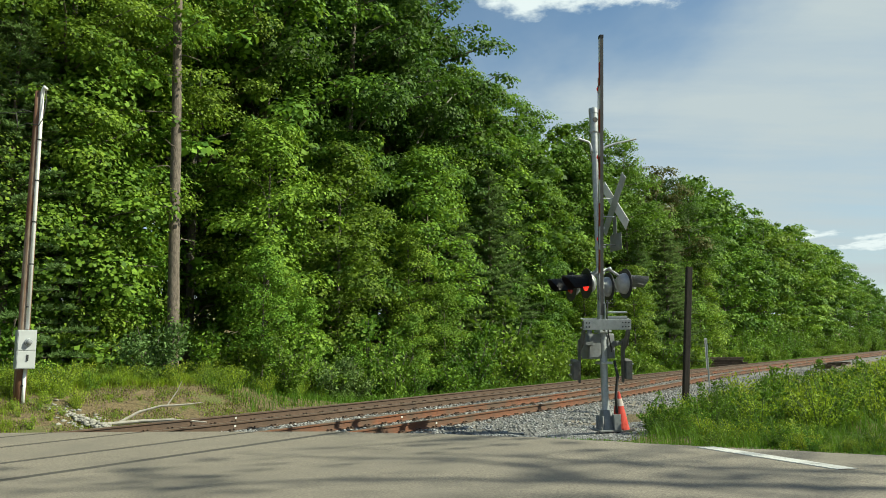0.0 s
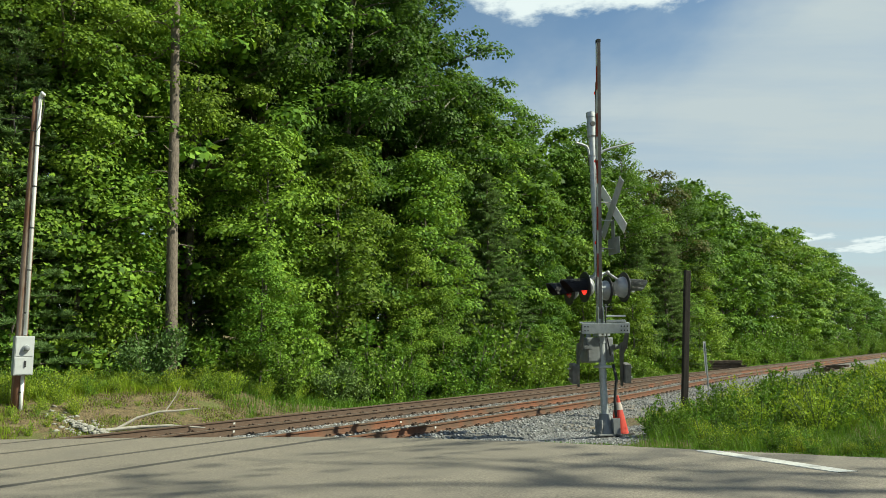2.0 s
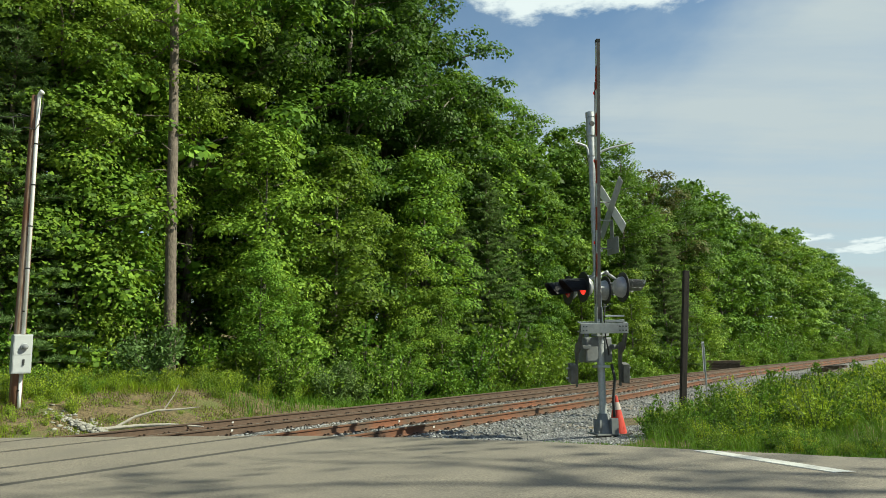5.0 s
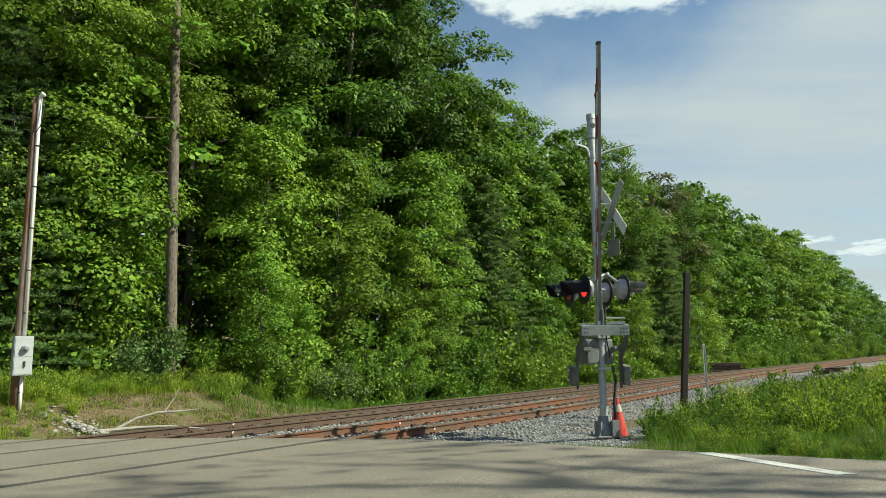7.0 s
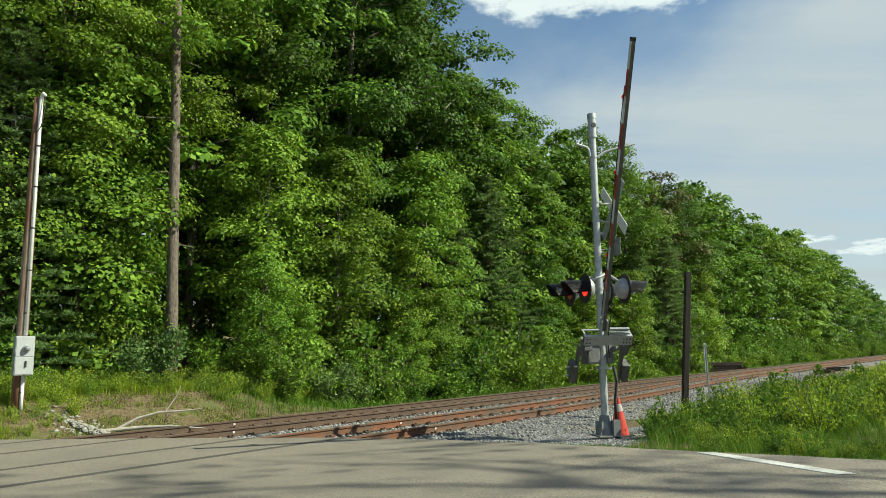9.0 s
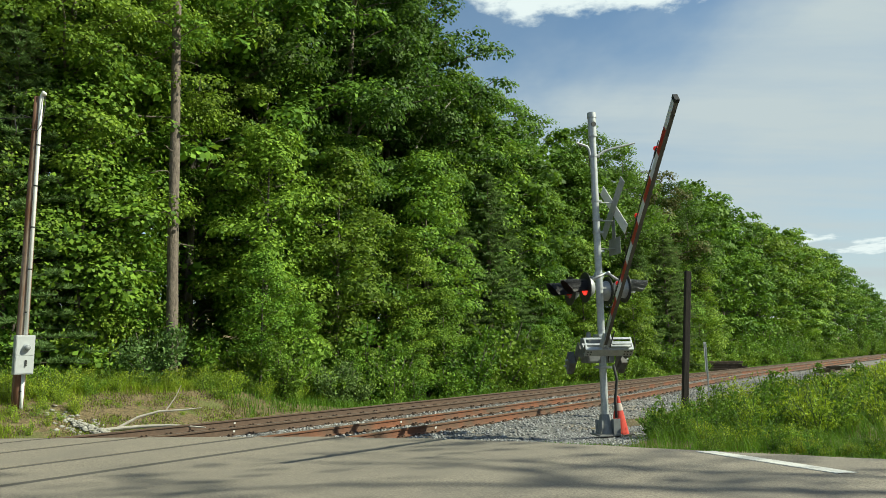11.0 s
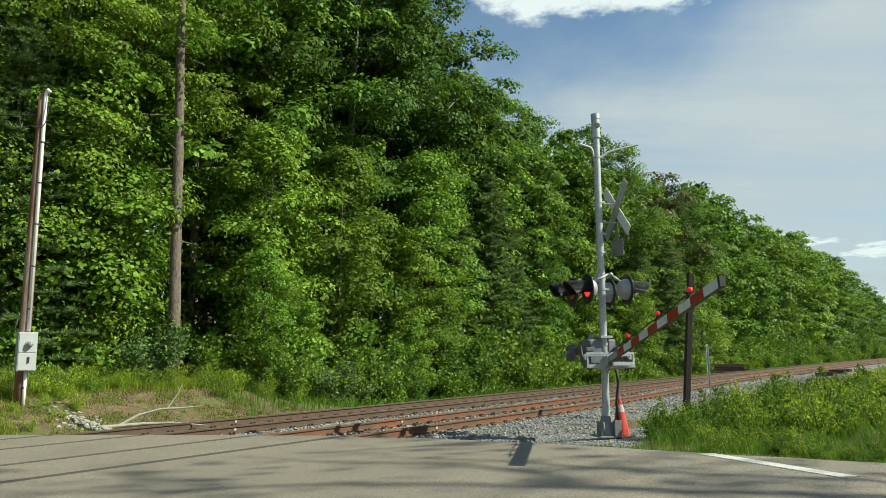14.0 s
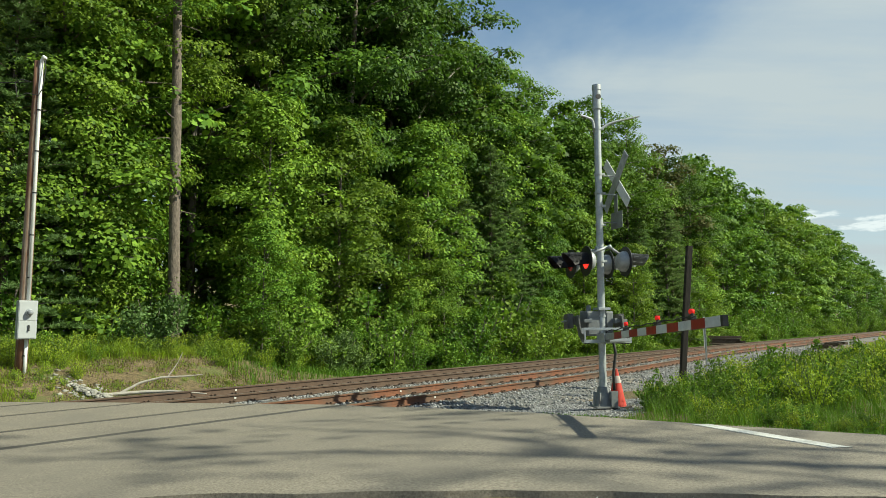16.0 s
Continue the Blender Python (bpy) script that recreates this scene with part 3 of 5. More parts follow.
def make_tree(name, seed, height, radius, low, limbs, per_spray, leaf, leaf_mat, label, trunk_r=0.22, category="tree"):
    """Broad-leaved tree: tapered trunk, limbs, and sprays of leaves along the limbs."""
    rng = np.random.default_rng(seed)
    tree = tagged(new(name), label, category, "trees along the railway")
    bm = bmesh.new()
    lean = rng.normal(0, 0.02, 2)
    tp = [(lean[0] * z, lean[1] * z, z) for z in np.linspace(-0.3, height * 0.93, 9)]
    tube(bm, tp, [trunk_r * (1.25 if i == 0 else 1) * (1 - 0.9 * i / 8) + 0.012 for i in range(9)], 9)
    wood = list(bm.verts)
    C = []
    for i in range(limbs):
        f = low + (0.97 - low) * ((i + rng.uniform(0, 0.8)) / limbs)
        z = f * height
        g = (f - low) / (1 - low)
        prof = (0.55 + 0.9 * g) if g < 0.4 else (1.0 - ((g - 0.4) / 0.62) ** 2) * 0.95
        length = max(0.5, radius * prof * rng.uniform(0.7, 1.15))
        start = (lean[0] * z, lean[1] * z, z)
        path = limb_path(rng, start, i * 2.39996 + rng.uniform(-0.5, 0.5), length, rng.uniform(0.15, 0.4) + 0.5 * g, rng.uniform(0.12, 0.25))
        tube(bm, path[1:], [trunk_r * 0.33 * (1 - g * 0.6) * (1 - 0.85 * j / 5) + 0.006 for j in range(1, 6)], 5, nearest(wood, start))
        count = max(3, int(length * 2.3))
        for k in range(count):
            t = 0.3 + 0.7 * (k + rng.random()) / count
            c = np.array([np.interp(t * 5, range(6), path[:, a]) for a in range(3)])
            side = rng.normal(0, 1, 3) * np.array((0.42, 0.42, 0.12)) * (0.4 + 0.16 * length)
            C.append((c + side, rng.uniform(0.45, 0.95), i * 2.39996))
    for k in range(6):
        C.append((np.array((rng.normal(0, 0.4), rng.normal(0, 0.4), height * rng.uniform(0.93, 1.0))), 0.5, k))
    P, B = [], []
    for c, r, az in C:
        n = int(per_spray * (r / 0.7) ** 1.5)
        # leaves over the upper shell of a drooping dome
        d = rng.normal(size=(n, 3))
        d[:, 2] = d[:, 2] * 0.8 + 0.35
        d /= np.linalg.norm(d, axis=1)[:, None]
        q = d * np.array((r, r, r * 0.50)) * rng.uniform(0.35, 1.08, (n, 1)) ** 0.6
        q[:, 2] -= 0.30 * (q[:, 0] * math.cos(az) + q[:, 1] * math.sin(az))
        P.append(c + q)
        B.append(d * 0.75 + np.array((0.25 * math.cos(az), 0.25 * math.sin(az), 0.45)))
    v, f = leaves(rng, np.concatenate(P), leaf, leaf * 0.8, base=np.concatenate(B), jitter=0.45)
    part("trunk", bm, BARK, tree, smooth=True)
    raw("crown", v, f, leaf_mat, tree)
    return tree


def make_pine(name, seed, height, radius, low, label, trunk_r=0.2, tufts=17):
    rng = np.random.default_rng(seed)
    tree = tagged(new(name), label, "tree", "trees along the railway")
    bm = bmesh.new()
    tube(bm, [(0.02 * math.sin(z), 0, z) for z in np.linspace(-0.3, height, 8)], [trunk_r * (1 - 0.93 * i / 7) + 0.01 for i in range(8)], 9)
    wood = list(bm.verts)
    V, F, n0 = [], [], 0
    z = low * height
    k = 0
    while z < height * 0.985:
        g = (z - low * height) / (height * (1 - low))
        for j in range(5):
            length = radius * (1 - g) ** 0.8 * rng.uniform(0.65, 1.1) + 0.25
            path = limb_path(rng, (0, 0, z + rng.uniform(-0.12, 0.12)), k * 0.7 + j * 1.2566 + rng.uniform(-0.25, 0.25), length, 0.12 + 0.4 * g, 0.10, 5)
            tube(bm, path[1:], [0.035 * (1 - g * 0.6) * (1 - 0.8 * i / 4) + 0.004 for i in range(1, 5)], 4, nearest(wood, (0, 0, z)))
            m = max(3, int(length * tufts / 2.2))
            for t in rng.uniform(0.22, 1.0, m):
                c = np.array([np.interp(t * 4, range(5), path[:, a]) for a in range(3)])
                c = c + rng.normal(0, 1, 3) * np.array((0.22, 0.22, 0.05)) * (0.4 + t * 0.5)
                nn = 30
                d = rng.normal(size=(nn, 3)); d[:, 2] = np.abs(d[:, 2]) * 0.6 + 0.1
                d /= np.linalg.norm(d, axis=1)[:, None]
                s = np.cross(d, rng.normal(size=(nn, 3))); s /= np.linalg.norm(s, axis=1)[:, None]
                le = rng.uniform(0.16, 0.34, (nn, 1))
                q = np.stack([c + s * 0.012, c + d * le * 0.6 + s * 0.024, c + d * le, c + d * le * 0.6 - s * 0.024], 1)
                V.append(q.reshape(-1, 3)); F.append(np.arange(4 * nn).reshape(nn, 4) + n0); n0 += 4 * nn
        z += rng.uniform(0.42, 0.62)
        k += 1
    part("trunk", bm, PINE_BARK, tree, smooth=True)
    raw("crown", np.concatenate(V), np.concatenate(F), NEEDLE, tree)
    return tree


def make_bush(name, seed, height, radius, n, leaf, mat, label, lift=0.6):
    rng = np.random.default_rng(seed)
    bush = tagged(new(name), label, "bush", "bushes along the forest edge")
    bm = bmesh.new()
    P = []
    stems = 9
    crown_root = bm.verts.new((0, 0, -0.1))
    for i in range(stems):
        az, out = i * 2.4 + rng.uniform(-0.4, 0.4), radius * rng.uniform(0.25, 0.95)
        h = height * (1 - 0.45 * (out / radius) ** 2) * rng.uniform(0.75, 1.05)
        path = np.array([(math.cos(az) * out * f ** 1.3 + rng.normal(0, 0.02), math.sin(az) * out * f ** 1.3 + rng.normal(0, 0.02), h * f - 0.08 * (1 - f)) for f in np.linspace(0, 1, 6)])
        tube(bm, path[1:], [0.02 * (1 - 0.8 * j / 5) * height / 1.5 + 0.003 for j in range(1, 6)], 5, crown_root)
        for t in rng.uniform(0.12, 1.0, 12):
            c = np.array([np.interp(t * 5, range(6), path[:, a]) for a in range(3)])
            m = n // (stems * 12)
            P.append(c + rng.normal(0, 1, (m, 3)) * np.array((0.15, 0.15, 0.10)) * radius * 0.75)
    P = np.concatenate(P)
    P[:, 2] = np.abs(P[:, 2])
    v, f = leaves(rng, P, leaf, leaf * 0.6, lift)
    part("stem", bm, BARK if height > 1.2 else HERB_STEM, bush)
    raw("foliage", v, f, mat, bush)
    return bush


def spread(proto, places):
    """Copies of prototypes at (x, y, scale): the first place of each kind is the prototype itself."""
    rng = random.Random(len(places) * 7 + 1)
    used = set()
    for which, x, y, sc in places:
        ob = proto[which]
        m = pose(x, y, ground_z(x, y) - 0.05, 0, 0, rng.uniform(0, 360)) @ Matrix.Diagonal((sc * rng.uniform(0.92, 1.08), sc * rng.uniform(0.92, 1.08), sc, 1))
        if which in used:
            copy_thing(ob, m)
        else:
            used.add(which)
            late.append((ob, m))
    for ob, m in late:
        ob.matrix_basis = m
    late.clear()


late = []


def build_forest():
    rng = random.Random(11)
    label = "tall leafy green maple tree at the forest edge"
    trees = [
        make_tree("maple_tree", 21, 18, 4.2, 0.10, 38, 80, 0.165, MAPLE, label),
        make_tree("maple_tree", 22, 20, 4.6, 0.16, 38, 80, 0.165, SHADED_LEAF, label, 0.26),
        make_tree("maple_tree", 23, 16, 3.8, 0.06, 38, 80, 0.16, YELLOW_LEAF, "fresh yellow-green maple at the forest edge"),
        make_tree("oak_tree", 24, 21, 4.8, 0.30, 34, 66, 0.195, SHADED_LEAF, "tall oak with a high dark green crown", 0.28),
        make_tree("young_maple", 25, 8.5, 2.3, 0.05, 30, 70, 0.145, YELLOW_LEAF, "young bright green maple with leaves down to the ground", 0.07),
        make_tree("far_tree", 26, 16, 4.8, 0.03, 32, 32, 0.31, MAPLE, "leafy green tree in the distant woods"),
        make_tree("far_tree", 27, 17, 5.2, 0.03, 32, 32, 0.31, YELLOW_LEAF, "pale green leafy tree in the distant woods"),
    ]
    trees.append(make_tree("roadside_tree", 28, 17, 4.4, 0.42, 17, 4, 0.20, MAPLE, "sparse leafy roadside tree casting dappled shade", 0.2))
    trees.append(make_tree("near_maple", 29, 20.5, 4.8, 0.07, 44, 150, 0.118, YELLOW_LEAF, "large leafy maple beside the earth bank", 0.2))
    trees.append(make_tree("russet_tree", 30, 16.5, 4.6, 0.12, 28, 48, 0.22, RUSSET, "tree with brownish seed clusters in the woods"))
    tall = (18, 20, 16, 21, 8.5, 16, 17, 13, 17)
    pines = [make_pine("pine_tree", 31, 13, 3.0, 0.10, "dark green white pine with layered boughs"),
             make_pine("pine_tree", 32, 17, 3.6, 0.06, "dark green white pine with layered boughs", 0.26)]
    fronts = [make_tree("edge_maple", 33, 11, 2.7, 0.06, 38, 100, 0.145, YELLOW_LEAF, "bright layered maple at the edge of the woods", 0.10),
              make_tree("edge_maple", 34, 11, 2.4, 0.08, 34, 100, 0.150, MAPLE, "layered green maple at the edge of the woods", 0.11)]
    proto = trees[:7] + pines + trees[7:] + fronts
    places = []

    def at(k, s, p, sc):
        v = tr(s, p)
        places.append((k, v.x, v.y, sc))

    def top(s):
        """Height of the woods along the line."""
        return float(np.interp(s, (0, 27, 30, 33, 36, 45, 54, 63, 93, 123, 184, 330), (23, 23.5, 21.8, 19.2, 17.8, 18.8, 17.4, 17.2, 17.8, 17.0, 13.6, 10)))
    # front row beside the main track
    s = 15.5
    while s < 62:
        k = rng.choice((1, 0, 3, 1) if s < 29 else (0, 1, 2, 0, 2))
        back = 3.0 if s < 44 else 0.0
        at(k, s + rng.uniform(-0.6, 0.6), rng.uniform(20.5, 23) + back, min(1.3, top(s) / tall[k]) * rng.uniform(0.92, 1.04) * (1 + 0.017 * back))
        s += rng.uniform(3.0, 4.0)
    s = 14.6
    while s < 64:
        if abs(s - 28.5) > 2.6 and abs(s - 51) > 2.4:
            at(4, s, rng.uniform(18.8, 20.2), rng.uniform(0.3, 0.6) if s < 44 else rng.uniform(0.55, 1.1))
        s += rng.uniform(2.2, 3.2)
    # separate lower maples standing out before the tall trees, dark gaps between them
    for k, s, p, h in ((12, 16.2, 20.8, 9.8), (13, 18.2, 22.6, 9.0), (12, 19.7, 20.8, 10.5), (13, 22.0, 22.8, 12.0), (12, 23.2, 20.0, 7.5), (12, 25.4, 20.6, 11.4),
                       (13, 27.6, 22.6, 12.6), (13, 31.6, 21.5, 8.0), (12, 34.0, 22.8, 14.0), (13, 36.4, 21.0, 9.5), (12, 38.6, 22.4, 13.5), (12, 41.0, 20.6, 9.0), (13, 43.0, 22.4, 14.5)):
        at(k, s, p, h / 11)
    # deeper rows
    s = -3.0
    while s < 56:
        k = rng.choice((1, 3, 3)) if s < 14 or 24 < s < 36 else rng.choice((5, 5, 6))
        at(k, s, rng.uniform(26, 29), min(1.2, top(s - 3) / tall[k]) * rng.uniform(0.9, 1.05))
        s += rng.uniform(3.2, 4.2)
    s = 12.0
    while s < 50:
        k = rng.choice((5, 5, 6))
        at(k, s, rng.uniform(32, 36), top(s - 4) / tall[k] * rng.uniform(0.8, 1.1))
        s += rng.uniform(4.0, 5.5)
    # left bank, set back
    for k, s, p, sc in ((0, 1.5, 24.5, 0.95), (10, 5.4, 25.0, 1.0), (10, 8.6, 24.6, 1.05), (4, 7.2, 22.6, 0.9), (4, 11.6, 22.8, 0.85), (10, 11.6, 24.8, 1.0), (10, 15.4, 24.4, 0.98),
                        (4, 3.4, 22.0, 1.0), (10, 9.8, 23.0, 0.96), (10, 13.6, 26.6, 1.08), (10, 9.1, 24.3, 1.05), (10, 7.4, 26.4, 1.1), (4, 10.2, 22.2, 1.2), (4, 9.4, 23.4, 1.1), (4, 5.4, 23.5, 1.2)):
        at(k, s, p, sc)
    # pines
    for k, s, p, sc in ((8, 8.0, 22.0, 0.66), (7, 28.4, 21.2, 0.70), (7, 31.0, 21.0, 0.90), (7, 33.6, 21.4, 0.76), (7, 49.7, 18.5, 0.80), (8, 52.2, 19.0, 0.62), (7, 47.6, 19.6, 0.74)):
        at(k, s, p, sc)
    at(11, 55.5, 21.6, 1.02)
    for s in (33, 37.5, 42, 46.5, 51):
        at(5, s, 24.7, top(s) / tall[5] * 0.93)
    # far woods along the line
    s = 60.0
    while s < 330:
        k = rng.choice((5, 6, 5))
        at(k, s, rng.uniform(20, 23), top(s) / tall[k] * rng.uniform(0.93, 1.03))
        if s < 112:
            k = rng.choice((5, 5, 6))
            at(k, s + 2.5, rng.uniform(26, 32), top(s) / tall[k] * rng.uniform(0.9, 1.12))
        s += rng.uniform(3.6, 5.0) * (1 if s < 130 else 1.8)
    # woods out of sight beside the road, whose shade falls across it
    for k, x, y, sc in ((9, 29.0, 2.4, 1.75), (9, 35.0, 4.6, 1.9)):
        places.append((k, x, y, sc))
    at(3, 29.8, 24.5, 1.12)
    for k, s, p in ((0, 35.0, 25.0), (1, 20.5, 27.0), (2, 33.0, 24.4), (3, 23.6, 26.4), (3, 26.6, 24.2), (1, 36.5, 25.5)):
        at(k, s, p, top(s) / tall[k])
    spread(proto, places)

    # bare tall pine trunk with broken stubs
    tree = tagged(new("bare_pine"), "tall straight pine with a bare grey-brown trunk", "tree", "trees along the railway")
    bm = bmesh.new()
    r2 = np.random.default_rng(8)
    tube(bm, [(-0.0 - 0.33 * z / 14, 0.02 * math.sin(z), z) for z in np.linspace(-0.6, 21, 28)], [0.19 * (1 - 0.48 * i / 27) + 0.006 * math.sin(i * 2.1) for i in range(28)], 12)
    wood = list(bm.verts)
    for i in range(26):
        z = r2.uniform(2.5, 19)
        az, le = r2.uniform(0, 6.28), r2.uniform(0.2, 0.9)
        tube(bm, limb_path(r2, (-0.33 * z / 14, 0, z), az, le, r2.uniform(-0.2, 0.3), 0.1, 4)[1:], [0.024, 0.016, 0.006], 5, nearest(wood, (-0.33 * z / 14, 0, z)))
    part("trunk", bm, PINE_BARK, tree, smooth=True)
    V, F, n0 = [], [], 0
    for i in range(170):
        c = np.array((-0.45, 0, 20.0)) + r2.normal(0, 1, 3) * np.array((1.3, 1.3, 0.9))
        d = r2.normal(size=(40, 3)); d /= np.linalg.norm(d, axis=1)[:, None]
        sd = np.cross(d, r2.normal(size=(40, 3))); sd /= np.linalg.norm(sd, axis=1)[:, None]
        q = np.stack([c + sd * 0.01, c + d * 0.15 + sd * 0.016, c + d * 0.25, c + d * 0.15 - sd * 0.016], 1)
        V.append(q.reshape(-1, 3)); F.append(np.arange(160).reshape(40, 4) + n0); n0 += 160
    raw("crown", np.concatenate(V), np.concatenate(F), NEEDLE, tree)
    tree.matrix_basis = pose(-8.42, 22.2, ground_z(-8.42, 22.2))

    # pale dead snag standing before the crowns
    bm = bmesh.new()
    g = ground_z(-1.2, 35.6) / 1.2
    tube(bm, [(-0.5, 0.4, g - 0.2), (-0.45, 0.3, 4), (-0.3, 0.1, 8), (0, 0, 10.3)], [0.10, 0.09, 0.075, 0.055], 8)
    tube(bm, [(0, 0, 10.2), (0.5, 0, 11.0), (1.0, -0.1, 11.5), (1.5, 0, 12.1), (2.1, 0, 12.55)], [0.055, 0.05, 0.042, 0.03, 0.012], 7)
    tube(bm, [(0.9, -0.1, 11.4), (1.3, -0.2, 11.35), (1.6, -0.2, 11.5)], [0.022, 0.016, 0.006], 6)
    ob = tagged(part("dead_tree", bm, DEAD_WOOD), "thin pale dead tree bending among green crowns", "dead tree")
    ob.matrix_basis = pose(-1.2, 35.6, 0) @ Matrix.Diagonal((1.2, 1.2, 1.2, 1))


def build_undergrowth():
    rng = random.Random(5)
    bushes = [
        make_bush("shrub", 41, 1.8, 1.3, 1600, 0.14, YELLOW_LEAF, "dense green shrub at the forest edge"),
        make_bush("shrub", 42, 2.8, 1.7, 2000, 0.16, BUSH_LEAF, "tall dense green shrub at the forest edge"),
        make_bush("willow_bush", 43, 1.7, 1.3, 3000, 0.10, GREY_LEAF, "grey-green willow bush beside the track"),
        make_bush("weed_clump", 44, 0.75, 0.5, 860, 0.055, YELLOW_LEAF, "leafy green weeds on the verge", 0.5),
        make_bush("weed_clump", 45, 0.95, 0.45, 760, 0.055, WEED_LEAF, "leafy green weeds on the verge", 0.4),
        make_bush("tall_weed", 46, 0.8, 0.55, 700, 0.055, WEED_LEAF, "yellow-green flowering weeds on the bank", 0.5),
        make_bush("leafy_weed", 47, 1.0, 0.42, 760, 0.062, BUSH_LEAF, "dark leafy weeds at the road edge", 0.5),
    ]
    places = []

    def at(k, s, p, sc):
        v = tr(s, p)
        places.append((k, v.x, v.y, sc))
    s = 14.5
    while s < 120:
        if abs(s - 56.3) > 2.6:
            at(rng.choice((0, 0, 1) if s > 28 else (0, 1, 1)), s, rng.uniform(17.3, 18.4), rng.uniform(0.5, 0.95) * (1 if s < 60 else 1.35))
        at(rng.choice((1, 1, 0)), s + 0.8, rng.uniform(19.3, 21), rng.uniform(0.8, 1.3) * (1 if s < 60 else 1.5))
        s += rng.uniform(1.4, 2.0)
    for s, p, k, sc in ((0.5, 21.5, 1, 1.1), (3.0, 21.8, 1, 1.0), (5.6, 21.5, 0, 1.1), (8.0, 21.6, 1, 0.9), (10.2, 21.6, 0, 1.2), (12.2, 21.2, 1, 0.9), (13.4, 20.0, 0, 1.1),
                        (11.3, 19.6, 2, 1.15), (14.0, 19.0, 0, 0.9), (6.8, 23, 1, 1.2), (9.4, 23.2, 1, 1.2), (12, 23.4, 1, 1.3), (1.8, 23, 1, 1.3), (4.4, 23.4, 1, 1.2)):
        at(k, s, p, sc)
    # tall bright hedge before the pines and along the line
    for i in range(17):
        at(rng.choice((0, 0, 1)), 25.5 + i * 1.8, rng.uniform(17.6, 19.0), rng.uniform(1.1, 1.75))
    for s, p, sc in ((16.8, 17.8, 1.0), (17.8, 18.0, 0.85)):
        at(2, s, p, sc)
    for i in range(46):
        s, p = rng.uniform(-0.5, 16.5), rng.uniform(18.4, 21.2)
        at(rng.choice((3, 3, 4)), s, p, rng.uniform(0.5, 1.0))
    # yellow-green weeds over the crest and the flanks of the bank
    for i in range(230):
        s = rng.uniform(1.0, 17.5)
        p = rng.uniform(18.3, 20.8) if s < 12 else rng.uniform(17.2, 20.0)
        v = tr(s, p)
        if v.y > along(FAR_EDGE, v.x) + 0.8:
            places.append((rng.choice((5, 5, 3)), v.x, v.y, rng.uniform(0.45, 1.05)))
    for i in range(70):
        v = tr(rng.uniform(4.5, 15.0), rng.uniform(16.0, 18.6))
        if v.y > along(FAR_EDGE, v.x) + 0.5:
            places.append((rng.choice((5, 3)), v.x, v.y, rng.uniform(0.10, 0.28)))
    for i in range(40):
        x, y = rng.uniform(-11.5, -8.6), rng.uniform(15.2, 17.6)
        places.append((5, x, y, rng.uniform(0.2, 0.5) + 0.3 * smooth(16.4, 17.6, y)))
    # leafy plants beside the cone and the timber post
    for x, y, sc in ((4.02, 14.0, 0.72), (4.3, 14.15, 0.85), (4.66, 14.3, 0.7), (4.95, 14.0, 0.75), (5.15, 14.5, 1.0), (5.35, 14.3, 0.85), (4.15, 13.75, 0.45), (4.5, 13.7, 0.5), (4.8, 13.5, 0.5), (5.7, 15.2, 1.0), (6.3, 16.0, 1.0)):
        places.append((6, x, y, sc))
    # verge on the near side of the railway
    for i in range(300):
        s = 12.5 + 40 * rng.random() ** 1.7
        p = rng.uniform(0.5, 6.2 - 0.10 * (s - 17)) if s > 17 else rng.uniform(2.5, 6.2)
        v = tr(s, p)
        if v.y < along(FAR_EDGE, v.x) + 0.30 or (v.x < 4.4 and v.y < 17) or v.x < 3.6:
            continue
        places.append((rng.choice((3, 4, 5, 6)), v.x, v.y, (rng.uniform(0.4, 0.85) + 0.5 * smooth(0.3, 3.0, v.y - along(FAR_EDGE, v.x))) * (0.5 + 0.5 * smooth(4.5, 8.5, v.x))))
    for x, y, sc in ((4.2, 14.4, 0.75), (4.6, 13.6, 0.55), (5.9, 17.6, 0.8), (6.4, 17.2, 0.9), (6.1, 16.4, 0.7)):
        places.append((4, x, y, sc))
    for i in range(40):
        s = rng.uniform(34, 130)
        at(rng.choice((0, 1, 0)), s, rng.uniform(0.0, 5.0) - 0.03 * (s - 34), rng.uniform(0.4, 0.8))
    s = 120
    while s < 240:
        at(rng.choice((0, 1)), s, rng.uniform(17.6, 18.6), rng.uniform(1.2, 1.8))
        s += rng.uniform(3.0, 4.5)
    for x, y, sc in ((13.2, 21.6, 1.5), (13.9, 22.2, 1.7), (14.4, 22.6, 1.8), (15.6, 24.2, 1.7), (16.8, 26.4, 1.9), (18.6, 29.0, 1.9), (12.6, 20.0, 1.2), (13.4, 20.6, 1.4), (15.0, 23.2, 1.6), (16.0, 25.4, 1.7), (17.6, 27.6, 1.8)):
        places.append((5, x, y, sc))
    # low plants leaning out to the asphalt edge
    for i in range(90):
        x = rng.uniform(4.0, 12.0)
        y = along(FAR_EDGE, x) + rng.uniform(0.42, 1.4)
        places.append((rng.choice((3, 4, 5, 6)), x, y, rng.uniform(0.18, 0.42) + 0.1 * smooth(0.5, 1.3, y - along(FAR_EDGE, x))))
    for s, p, sc in ((22, -2.5, 0.9), (26, -2.0, 1.1), (31, -2.5, 1.2), (37, -1.5, 1.2)):
        at(1, s, p, sc)
    spread(bushes, places)


